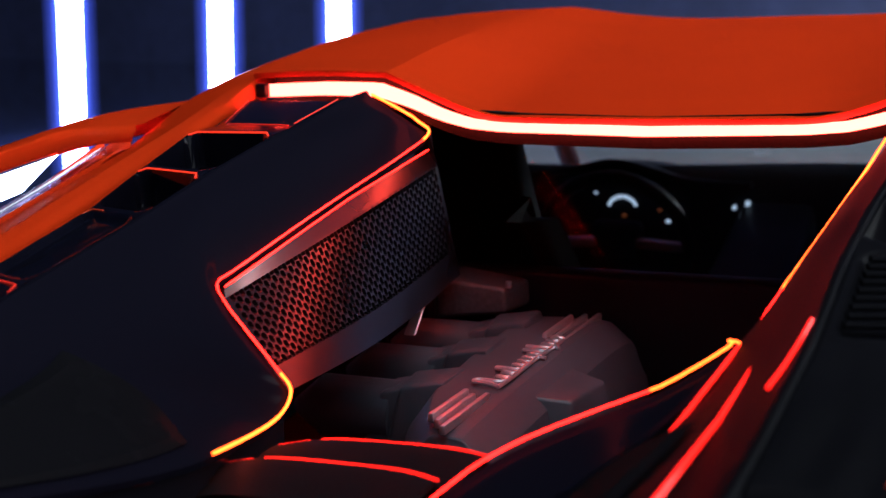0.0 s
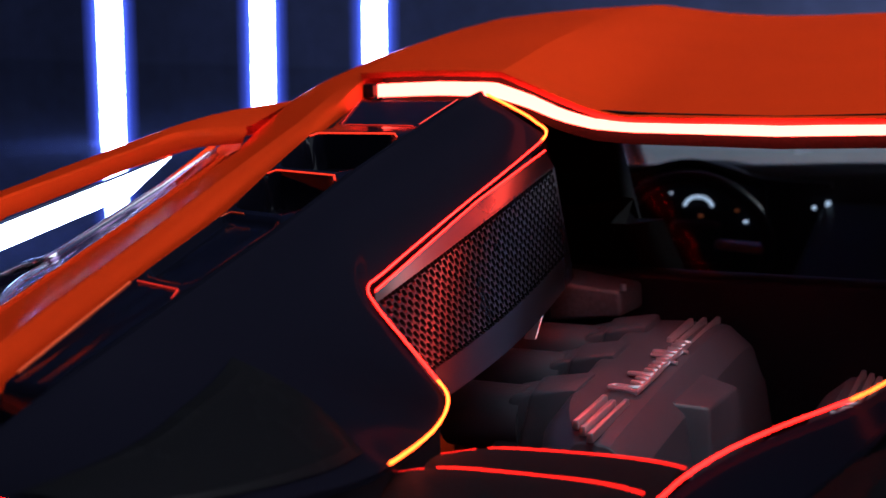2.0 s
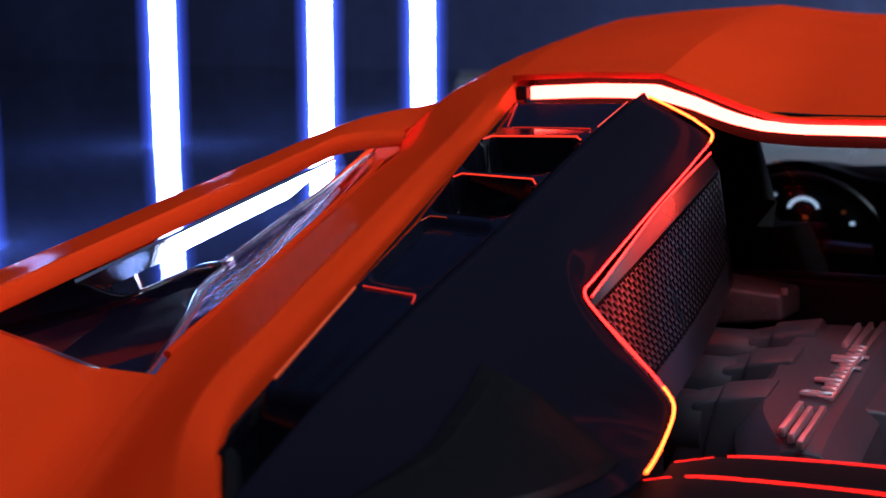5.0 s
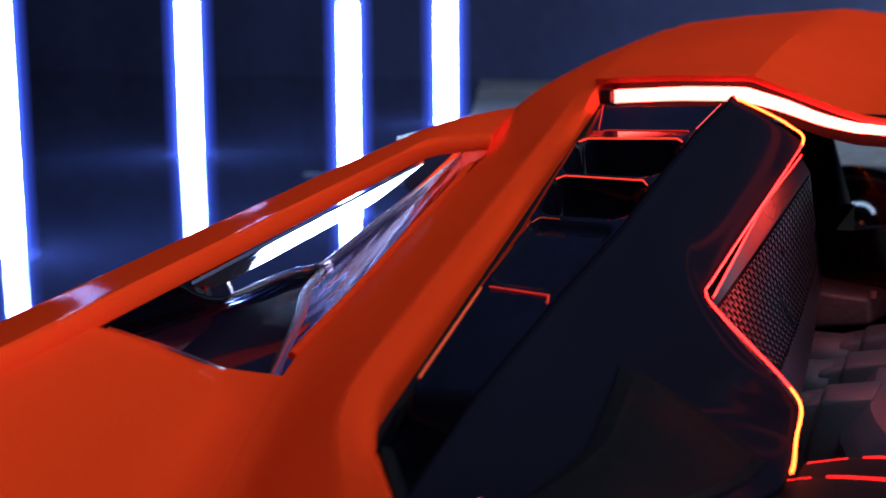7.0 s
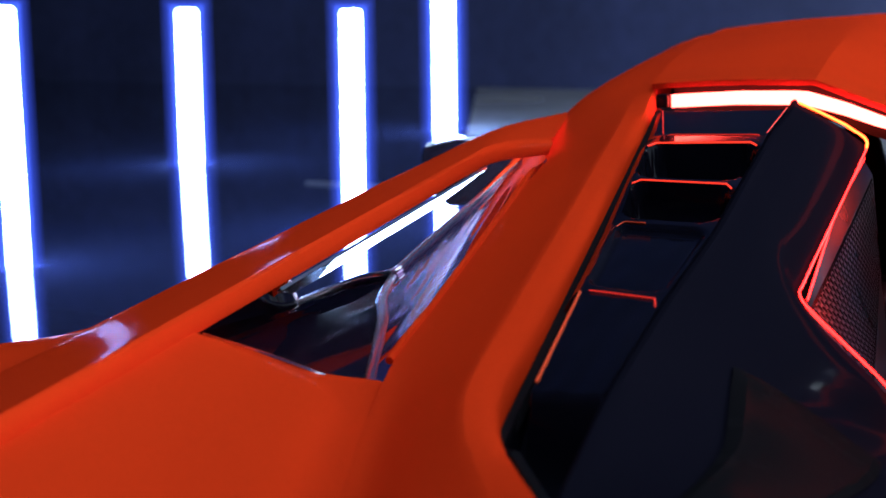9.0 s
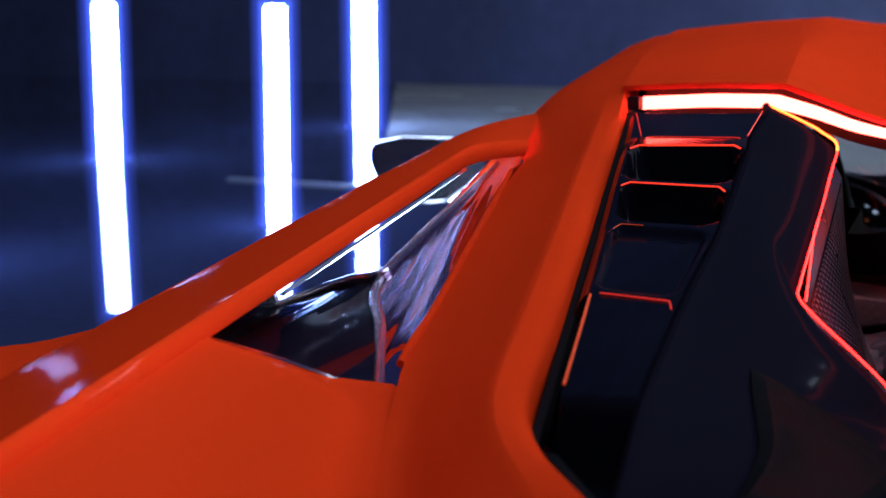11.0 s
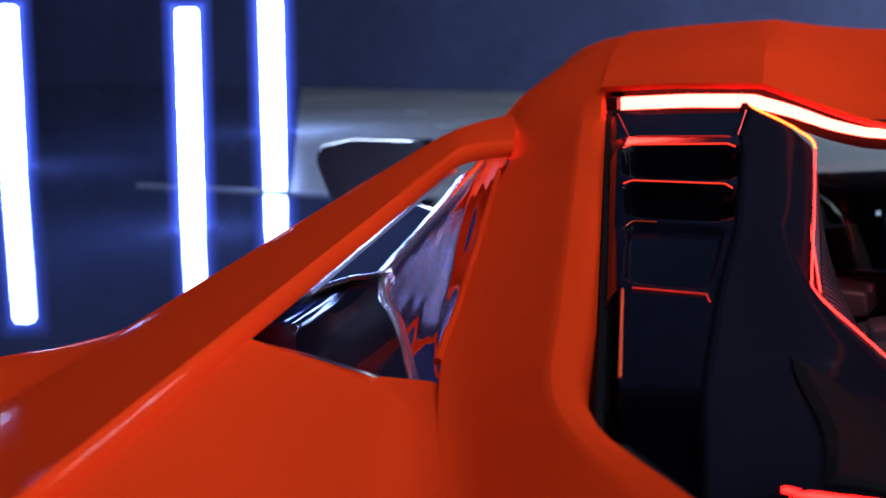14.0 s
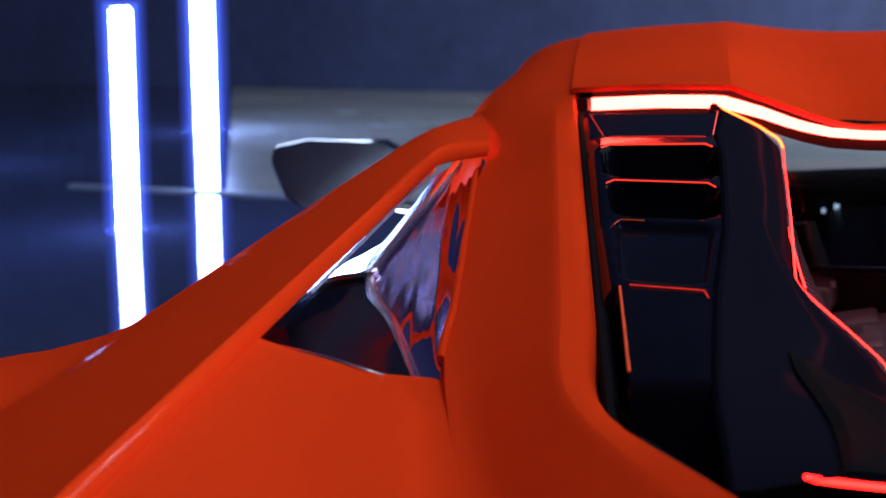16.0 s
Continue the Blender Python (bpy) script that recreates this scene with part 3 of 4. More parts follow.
both("shelf_glint", lambda: rod(spline([(-0.700, -0.582, 0.9485), (-0.645, -0.586, 0.9395), (-0.600, -0.581, 0.9265), (-0.575, -0.562, 0.912), (-0.566, -0.547, 0.908)], 24), 0.0016, 6), CHROME, "thin chromed rod for the highlight on the intake shelf's edge")
both("intake_lip", lambda: rod([valley(y) + V((-0.001, 0, 0.001)) for y in [0.02 - 0.0185 * k for k in range(31)]], 0.0034, 8), PAINT, "orange bevelled lip of the intake")
# bead put in for the white highlight along the crown
both("intake_glint", lambda: rod([p + V((0, 0, 0.003)) for p in spline(CROWN, 60)], 0.0055, 12), LINING, "added bead for the highlight along the intake's edge")
both("intake_edge", crown_make, CHROME, "rounded edge of the intake, chromed for its white reflections", angle=80)


# black pillar between the louvres and the engine bay
EDGE = [(-0.385, 0.166, 1.077), (-0.355, 0.167, 1.060), (-0.325, 0.166, 1.042), (-0.305, 0.155, 1.029), (-0.298, 0.050, 1.012), (-0.288, -0.140, 0.984), (-0.281, -0.300, 0.957), (-0.277, -0.340, 0.951), (-0.262, -0.353, 0.938), (-0.236, -0.362, 0.917), (-0.206, -0.368, 0.890), (-0.194, -0.366, 0.870), (-0.190, -0.400, 0.856), (-0.168, -0.515, 0.870), (-0.166, -0.58, 0.880), (-0.176, -0.67, 0.898), (-0.190, -0.765, 0.922)]
# the edge on the far side, shaped separately to fit the camera's view
EDGE_FAR = [(-0.385, 0.168, 1.075), (-0.352, 0.176, 1.058), (-0.320, 0.195, 1.032), (-0.312, 0.190, 1.024), (-0.304, 0.060, 1.005), (-0.291, -0.140, 0.977), (-0.280, -0.310, 0.953), (-0.275, -0.345, 0.943), (-0.262, -0.349, 0.925), (-0.230, -0.345, 0.892), (-0.203, -0.344, 0.862), (-0.190, -0.362, 0.856), (-0.181, -0.43, 0.858), (-0.178, -0.495, 0.866), (-0.182, -0.56, 0.872), (-0.186, -0.66, 0.890), (-0.190, -0.765, 0.922)]
# left and right ends of the louvres' lines: plate top, plate foot, three blade edges, the box's front and rear, the end
WELL_L = [(-0.541, 0.135, 1.074), (-0.507, 0.030, 1.055), (-0.500, -0.050, 1.052), (-0.475, -0.173, 1.027), (-0.448, -0.290, 1.003), (-0.417, -0.467, 0.976), (-0.385, -0.640, 0.944), (-0.362, -0.735, 0.925)]
WELL_R = [(-0.374, 0.064, 1.079), (-0.372, -0.039, 1.060), (-0.364, -0.091, 1.056), (-0.350, -0.245, 1.032), (-0.341, -0.355, 1.010), (-0.338, -0.506, 0.980), (-0.328, -0.660, 0.952), (-0.314, -0.755, 0.936)]


def crest_at(y):
    """The pillar's left edge, flush with the louvres' right ends."""
    pts = [(-0.392, 0.165, 1.084)] + WELL_R + [(-0.300, -0.85, 0.918)]
    for a, b in zip(pts, pts[1:]):
        if a[1] >= y >= b[1]:
            return V(a).lerp(V(b), (a[1] - y) / (a[1] - b[1])) + V((0.008, 0, 0.0012))


CREST = [crest_at(y) for y in (0.155, 0.11, 0.07, 0.03, -0.03, -0.13, -0.22, -0.29, -0.38, -0.46, -0.53, -0.58, -0.63, -0.68, -0.72, -0.76, -0.80)]


PILLAR_C = spline(CREST, 81)
PILLAR_E = {1: spline(EDGE, 81), -1: spline(EDGE_FAR, 81)}


def pillar_at(s, f, lift=0.0, side=1):
    """A place on the pillar: s along it (0 to 80), f from its lit edge to its crest, swelling between."""
    i = min(int(s), 79)
    p = PILLAR_E[side][i].lerp(PILLAR_E[side][i + 1], s - i)
    q = PILLAR_C[i].lerp(PILLAR_C[i + 1], s - i)
    ramp = max(0.0, min(1.0, (s - 3) / 17))
    swell = 0.011 * max(0.0, math.sin(math.pi * f)) ** 1.4 * ramp * ramp * (3 - 2 * ramp)
    return p.lerp(q, f) + V((0.55, 0, 0.83)) * (lift + swell)


def pillar_make(side=1):
    rows = []
    for s in range(81):
        p, q = pillar_at(s, 0, 0, side), pillar_at(s, 1, 0, side)
        flat = [p + V((-0.001, 0, -0.006)), p + V((0, 0, -0.001))] + [pillar_at(s, f, 0, side) for f in (0.012, 0.03, 0.06, 0.1, 0.15, 0.22, 0.3, 0.4, 0.5, 0.6, 0.7, 0.8, 0.88, 0.95)]
        rows.append(flat + [q, q + V((-0.004, 0, 0.0003)), q + V((-0.007, 0, -0.002)), q + V((-0.009, 0, -0.007)), q + V((-0.010, 0.0, -0.06))])
    return skin(rows, 0.0, -1)


def inlay_make(side=1):
    """A slightly raised three-sided plate with a rounded rim, let into the foot of the pillar."""
    a, b, c, d = (57.0, 0.70), (64.5, 0.10), (79.5, 0.10), (79.5, 0.57)
    rows = []
    for k in range(37):
        v = k / 36
        lo = (a[0] + (d[0] - a[0]) * v, a[1] + (d[1] - a[1]) * v)
        hi = (b[0] + (c[0] - b[0]) * v, b[1] + (c[1] - b[1]) * v)
        ev = min(1.0, min(v, 1 - v) / 0.07)
        row = []
        for n in range(37):
            u = n / 36
            eu = min(1.0, min(u, 1 - u) / 0.10)
            h = 0.0035 * min(ev, eu) if min(ev, eu) < 1 else 0.0022
            row.append(pillar_at(lo[0] + (hi[0] - lo[0]) * u, lo[1] + (hi[1] - lo[1]) * u, h + 0.0022, side))
        rows.append(row)
    return skin(rows, 0.0, -1)


def far(bm):
    """The same on the far side, moved towards the middle to fit the camera's view."""
    bm = mirrored(bm)
    for v in bm.verts:
        v.co.x -= 0.034
    return bm


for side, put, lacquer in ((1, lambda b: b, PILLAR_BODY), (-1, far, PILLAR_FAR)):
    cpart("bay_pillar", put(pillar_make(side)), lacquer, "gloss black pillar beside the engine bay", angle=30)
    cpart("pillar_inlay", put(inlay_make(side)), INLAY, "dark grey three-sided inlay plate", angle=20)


# emissive rod standing in for the lamp's reflection along the pillar's edge
def edge_glint(a, b, r=0.0022, n=40, edge=EDGE):
    pts = [p + V((0.0030, -0.001, 0.0025 + 0.005 * max(0.0, 1 - abs(a + k - 18) / 22))) for k, p in enumerate(spline(edge, 161)[a:b])]
    return rod(pts[:: max(1, len(pts) // n)] + [pts[-1]], r, 6)


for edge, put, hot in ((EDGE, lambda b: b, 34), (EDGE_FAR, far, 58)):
    cpart("edge_glint", put(edge_glint(0, hot, 0.0016, 40, edge)), LINE_HOT, "glowing orange-red rod for the lamp's reflection on the edge")
    cpart("edge_glint", put(edge_glint(hot - 1, 72, 0.0011, 40, edge)), LINE, "glowing red rod for the lamp's reflection on the edge")
cpart("marker_glint", far(rod([pillar_at(46.0 + 7 * k / 6, 1.0 - 0.01 * k, 0.0015, -1) for k in range(7)], 0.0012, 6)), LINE_RED, "short glowing rod for a red reflection")
cpart("edge_glint", edge_glint(71, 103, 0.0011), LINE, "glowing red rod for the lamp's reflection on the edge")
cpart("edge_glint", edge_glint(102, 131, 0.0014), LINE_HOT, "glowing orange-red rod for the lamp's reflection on the edge")
cpart("edge_glint", rod(straight([(0.206, -0.33, 0.969), (0.198, -0.55, 0.947), (0.200, -0.74, 0.955)], 12), 0.0016, 6), LINE_RED, "glowing red rod for the lamp's reflection on the edge")
cpart("edge_glint", rod(spline([(-0.266, -0.784, 0.9335), (-0.25, -0.782, 0.931), EDGE[-1], (-0.12, -0.75, 0.915)], 16), 0.0018, 6), LINE, "glowing orange-red rod for the lamp's reflection on the edge")
both("bay_wall", lambda: skin([[V(p) + V((-0.006, 0, -0.008 - 0.06 * k)) for p in EDGE[9:]] for k in range(6)], 0.0, 1), SATIN, "black side wall of the engine bay", shift=-0.034)
cpart("rear_cover", box(MID, -0.95, 0.80, 0.90, 0.84, 0.03, 0.008), SATIN, "black cover behind the engine bay")


# louvres: a moulded tray with rounded pockets behind each blade, a flat plate and a box at its rear
def smooth01(k):
    k = max(0.0, min(1.0, k))
    return k * k * (3 - 2 * k)


def pocket(a, b, w, h, r, edge):
    """1 inside a rounded rectangle w by h, 0 outside, over an edge of that width."""
    qx, qy = abs(a - w / 2) - (w / 2 - r), abs(b - h / 2) - (h / 2 - r)
    d = math.hypot(max(qx, 0), max(qy, 0)) + min(max(qx, qy), 0) - r
    return smooth01(-d / edge)


STEPS = (12, 10, 44, 44, 40, 40, 16)


def tray_make():
    rows = []
    for n, steps in enumerate(STEPS):
        l0, l1, r0, r1 = V(WELL_L[n]), V(WELL_L[n + 1]), V(WELL_R[n]), V(WELL_R[n + 1])
        for k in range(steps + (n == len(STEPS) - 1)):
            f = k / steps
            a, b = l0.lerp(l1, f), r0.lerp(r1, f)
            seam = inner(max(a.y, -0.684)) + V((0.009, 0, -0.012))
            if a.y < -0.60:
                seam = seam.lerp(a, smooth01((-0.60 - a.y) / 0.12) * 0.9)
            length, width = (l1 - l0).length, (b - a).length
            row = [seam + V((-0.004, 0, -0.05)), seam]
            groove = smooth01((f - 0.0) / 0.08) if n == 5 else (1.0 if n == 6 else 0.0)
            for j in range(1, 9):
                g = j / 9
                p = seam.lerp(a, g)
                row.append(p + V((0, 0, 0.003 * math.sin(math.pi * g) - 0.034 * groove * smooth01((g - 0.05) / 0.15) * smooth01((0.95 - g) / 0.12))))
            for j in range(35):
                g = j / 34
                p = a.lerp(b, g)
                deep = 0.0
                if n in (2, 3):
                    deep = 0.036 * pocket(g * width, f * length, width, length * 0.90, 0.026, 0.006)
                elif n == 4:
                    deep = 0.007 * pocket(g * width, f * length, width * 0.96, length * 0.92, 0.02, 0.008)
                    deep += 0.0006 * noise.noise(V((g * 5, f * 4, 2.0)))
                elif n == 5:
                    deep = 0.0010 * noise.noise(V((g * 4, f * 3, 5.0)))
                elif n == 6:
                    deep = 0.05 * smooth01(f / 0.3)
                row.append(p + V((0, 0, -deep)))
            row.append(b + V((0.006, 0, -0.010)))
            rows.append(row)
    return skin(rows, 0.0, -1)


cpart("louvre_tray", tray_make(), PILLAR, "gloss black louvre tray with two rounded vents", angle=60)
cpart("louvre_tray", far(tray_make()), PILLAR_FAR, "louvre tray with two rounded vents, in the darker far-side lacquer copy", angle=60)


def blade_line(n, lift=0.0012, a=0.03, b=0.97):
    """A line along a blade's rear edge, turned down a little at both ends."""
    p, q = V(WELL_L[n]), V(WELL_R[n])
    pts = []
    for k in range(15):
        g = a + (b - a) * k / 14
        end = max(0.0, abs(g - 0.5) / 0.5 - 0.82) / 0.18
        pts.append(p.lerp(q, g) + V((0, -0.020 * end ** 2, lift - 0.006 * end ** 2)))
    return pts


# glowing rods paint the red reflections on blades, plate and box
both("slat_glint", lambda: rod(blade_line(1, 0.0006, 0.0, 1.0), 0.0006, 6), LINE_DIM, "thin glowing red rod for a reflection at the front plate's foot", shift=-0.034)
both("slat_glint", lambda: rod(blade_line(2), 0.0011, 6), SLAT_GLINT, "glowing red rod for a reflection on the first blade's edge", shift=-0.034)
both("slat_glint", lambda: rod(blade_line(3), 0.0009, 6), SLAT_GLINT, "glowing red rod for a reflection on the second blade's edge", shift=-0.034)
both("slat_glint", lambda: rod(blade_line(4, 0.001, 0.0, 0.30), 0.0006, 6), LINE_FAINT, "dim red rod for a reflection on the rear plate's edge", shift=-0.034)
both("plate_glint", lambda: rod([V(WELL_L[0]).lerp(V(WELL_L[1]), k / 6) + V((0, 0, 0.0012)) for k in range(7)], 0.0006, 6), LINE_DIM, "thin glowing red rod for a reflection on the front plate's edge", shift=-0.034)
both("plate_glint", lambda: rod([V(WELL_R[0]).lerp(V(WELL_R[1]), k / 6) + V((0, 0, 0.0022)) for k in range(7)], 0.0007, 6), LINE_DIM, "thin glowing red rod for a reflection on the front plate's edge", shift=-0.034)
cpart("box_glint", rod(blade_line(5, 0.0012, 0.12, 0.98), 0.0007, 6), LINE_DIM, "dim red rod for a reflection on the box's edge")
for k in range(9):
    f = 0.12 + 0.085 * k
    a, b = V(WELL_L[4]).lerp(V(WELL_L[5]), f), V(WELL_R[4]).lerp(V(WELL_R[5]), f)
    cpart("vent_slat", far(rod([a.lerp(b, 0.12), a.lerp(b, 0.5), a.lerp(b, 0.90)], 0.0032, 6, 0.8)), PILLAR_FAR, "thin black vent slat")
both("box_glint", lambda: rod([V(WELL_L[5]).lerp(V(WELL_L[6]), 0.02 + 0.9 * k / 8) + V((0.0005, 0, 0.0004)) for k in range(9)], 0.0012, 6), LINE_FAINT, "faint orange rod for the buttress's reflection on the box", shift=-0.034)
both("channel_front", lambda: block([(-0.58, 0.175, 0.88), (-0.36, 0.150, 0.88), (-0.36, 0.160, 0.88), (-0.58, 0.185, 0.88), (-0.572, 0.178, 1.072), (-0.385, 0.150, 1.072), (-0.385, 0.160, 1.072), (-0.572, 0.188, 1.072)], 0.001, 1), PILLAR, "black front wall of the louvre tray")


# perforated side panel of the engine bay
PNT, PNB = V((-0.2775, -0.338, 0.949)), V((-0.194, -0.366, 0.872))
PFT, PFB = V((-0.298, 0.160, 1.013)), V((-0.292, 0.215, 0.850))


def panel_at(u, v):
    """u from the rear end to the front end, v from the top down."""
    top = PNT.lerp(PFT, u)
    bottom = PNB.lerp(PFB, u) + V((0, 0, -0.012 * math.sin(u * math.pi)))
    return top.lerp(bottom, v)


def perforated_make(cols=62, rows=8, v0=0.105, v1=0.80, u0=0.012, u1=0.985):
    """A sheet with rows of upright six-sided holes, each with its own wall."""
    bm = bmesh.new()
    cache = {}

    def vert(u, v, deep):
        key = (round(u, 5), round(v, 5), deep)
        if key not in cache:
            p = panel_at(u, v)
            if deep:
                p = p + V((-0.006, 0, 0.0))
            cache[key] = bm.verts.new(p)
        return cache[key]

    du, dv = (u1 - u0) / cols, (v1 - v0) / rows
    hole = [(0.0, -0.43), (0.42, -0.27), (0.42, 0.27), (0.0, 0.43), (-0.42, 0.27), (-0.42, -0.27)]
    rim = [(0.0, -0.5), (0.5, -0.5), (0.5, 0.5), (0.0, 0.5), (-0.5, 0.5), (-0.5, -0.5)]
    for i in range(cols):
        for j in range(rows):
            shift = 0.5 if i % 2 else 0.0
            cu, cv = u0 + (i + 0.5) * du, v0 + (j + 0.5 + shift) * dv
            if cv > v1 - dv * 0.4 + 0.0:
                continue
            o = [vert(cu + a * du, cv + b * dv, 0) for a, b in rim]
            h = [vert(cu + a * du, cv + b * dv, 0) for a, b in hole]
            d = [vert(cu + a * du, cv + b * dv, 1) for a, b in hole]
            for k in range(6):
                n = (k + 1) % 6
                bm.faces.new((o[k], o[n], h[n], h[k]))
                bm.faces.new((h[k], h[n], d[n], d[k]))
    bmesh.ops.remove_doubles(bm, verts=bm.verts, dist=0.0002)
    return bm


def panel_frame():
    """The plain margin round the holes, tilted to mirror the lamp towards the camera."""
    bm = bmesh.new()

    def strip(u0, u1, v0, v1, n, m, lift):
        g = []
        for i in range(n + 1):
            row = []
            for j in range(m + 1):
                u, v = u0 + (u1 - u0) * i / n, v0 + (v1 - v0) * j / m
                p = panel_at(u, v)
                row.append(bm.verts.new(p + V((lift(u, v), 0, 0))))
            g.append(row)
        for i in range(n):
            for j in range(m):
                bm.faces.new((g[i][j], g[i + 1][j], g[i + 1][j + 1], g[i][j + 1]))

    roll = lambda u, v: -0.13 * min(0.55, 1.90 * u - 0.50) * max(0.0, 0.12 - v)  # noqa: E731
    strip(0, 1, 0.0, 0.12, 30, 6, roll)
    strip(0, 1, 0.785, 1.0, 30, 3, lambda u, v: 0)
    strip(0, 0.013, 0.12, 0.785, 2, 10, lambda u, v: 0)
    strip(0.984, 1.0, 0.12, 0.785, 2, 10, lambda u, v: 0)
    return bm


def panel_back():
    rows = [[panel_at(u / 8, v / 4) + V((-0.030, 0, 0)) for u in range(9)] for v in range(5)]
    return skin(rows, 0.003, 1)


for put in (lambda b: b, mirrored):
    pf = cpart("perforated_panel", put(panel_frame()), PANEL, "black perforated side panel of the engine bay")
    tagged(cpart("mesh", put(perforated_make()), PANEL, "rows of upright six-sided holes", pf, smooth=False), kind="stuff")
    cpart("edge_glint", put(rod([panel_at(k / 20, 0.0) + V((-0.0156 * min(0.55, 1.90 * k / 20 - 0.50) + 0.001, 0, 0.001)) for k in range(21)], 0.0010, 6)), LINE, "thin red rod for a reflection on the edge", pf)
    cpart("backing", put(panel_back()), SATIN, "", pf)


# ---- engine bay ----
def plenum_make():
    """The long cover over one bank: a soft-backed block, chamfered at the rear, round at the front."""
    rows = []
    ys = (-0.225, -0.218, -0.205, -0.12, 0.0, 0.12, 0.20, 0.245, 0.268, 0.280)
    tops = (0.772, 0.788, 0.795, 0.800, 0.803, 0.804, 0.802, 0.796, 0.784, 0.755)
    lefts = (-0.150, -0.158, -0.166, -0.202, -0.216, -0.224, -0.226, -0.222, -0.212, -0.195)
    for y, z, lf in zip(ys, tops, lefts):
        rows.append([V(p) for p in ((lf - 0.012, y, 0.66), (lf - 0.008, y, 0.72), (lf - 0.004, y, z - 0.036), (lf - 0.002, y, z - 0.033), (lf + 0.020, y, z - 0.004), (lf + 0.024, y, z - 0.0012), ((lf - 0.10) / 2, y, z + 0.001), (-0.112, y, z), (-0.106, y, z - 0.0012), (-0.082, y, z - 0.022), (-0.079, y, z - 0.026), (-0.068, y, 0.72), (-0.060, y, 0.66))])
    cols = [spline(c, 34) for c in zip(*rows)]
    rows = [list(r) for r in zip(*cols)]
    rows.insert(0, [V((p.x, -0.226, 0.66)) for p in rows[0]])
    rows.append([V((p.x, 0.286, 0.66)) for p in rows[-1]])
    return skin(rows, 0.0, -1)


def bar_make(x, z, y0, y1):
    return block([(x - 0.0035, y0, z - 0.004), (x + 0.0035, y0, z - 0.004), (x + 0.0035, y1, z - 0.004), (x - 0.0035, y1, z - 0.004), (x - 0.0028, y0 + 0.001, z + 0.005), (x + 0.0028, y0 + 0.001, z + 0.005), (x + 0.0028, y1, z + 0.005), (x - 0.0028, y1, z + 0.005)], 0.0015, 2)


def runner_make(y, xl, xr, z, r):
    """A short fat intake pipe that ends in a faceted saddle on the cover."""
    bm = rod([(xl, y, z - 0.010), (xl + 0.006, y, z), (xr - 0.05, y, z)], r, 20)
    return bm


def saddle_make(y, z):
    """A faceted block against the cover's flank, with an upright rear face."""
    return block([(-0.256, y - 0.008, z - 0.10), (-0.170, y - 0.012, z - 0.10), (-0.170, y + 0.078, z - 0.10), (-0.256, y + 0.078, z - 0.10), (-0.232, y, z - 0.004), (-0.180, y - 0.004, z + 0.006), (-0.180, y + 0.060, z + 0.008), (-0.238, y + 0.054, z)], 0.006, 2)


def collar_make(y, z):
    """The flat-topped collar between the pipe and its saddle."""
    return block([(-0.290, y + 0.000, z - 0.10), (-0.225, y + 0.000, z - 0.10), (-0.225, y + 0.080, z - 0.10), (-0.290, y + 0.080, z - 0.10), (-0.262, y + 0.012, z - 0.016), (-0.222, y + 0.014, z - 0.006), (-0.222, y + 0.070, z - 0.004), (-0.268, y + 0.064, z - 0.014)], 0.006, 2)


def scroll_make(seed):
    """Raised letters of the script, as plain upright strokes and loops along the cover."""
    rnd = random.Random(seed)
    bm = bmesh.new()
    lines = []
    y, k = -0.092, 0
    while y < 0.100:
        h = {0: 0.030, 3: 0.026, 8: 0.024, 9: 0.026}.get(k, 0.013)
        low = -0.010 if k in (7, 10) else 0.0
        w = 0.011 if k else 0.018
        lines.append([(-0.119 - low, y, 0.806), (-0.119 - h * 0.5, y + 0.003, 0.8075), (-0.119 - h, y + 0.006, 0.8070), (-0.119 - h * 0.85, y + w * 0.75, 0.8070), (-0.119 - h * 0.3, y + w * 0.70, 0.8070), (-0.119, y + w, 0.806)])
        y += w + rnd.uniform(0.0036, 0.0052)
        k += 1
    lines.append([(-0.119, -0.094, 0.8055), (-0.1175, -0.04, 0.8065), (-0.1185, 0.02, 0.8065), (-0.1165, 0.07, 0.8065), (-0.118, 0.103, 0.8055)])
    for ln in lines:
        st = rod(spline(ln, 16), 0.0024, 6)
        me = bpy.data.meshes.new("stroke")
        st.to_mesh(me)
        st.free()
        bm.from_mesh(me)
        bpy.data.meshes.remove(me)
    return bm


def second_bank(bm):
    """The same on the other bank, lowered to fit the camera's view."""
    bm = mirrored(bm)
    for v in bm.verts:
        v.co += V((-0.008, 0, -0.052))
    return bm


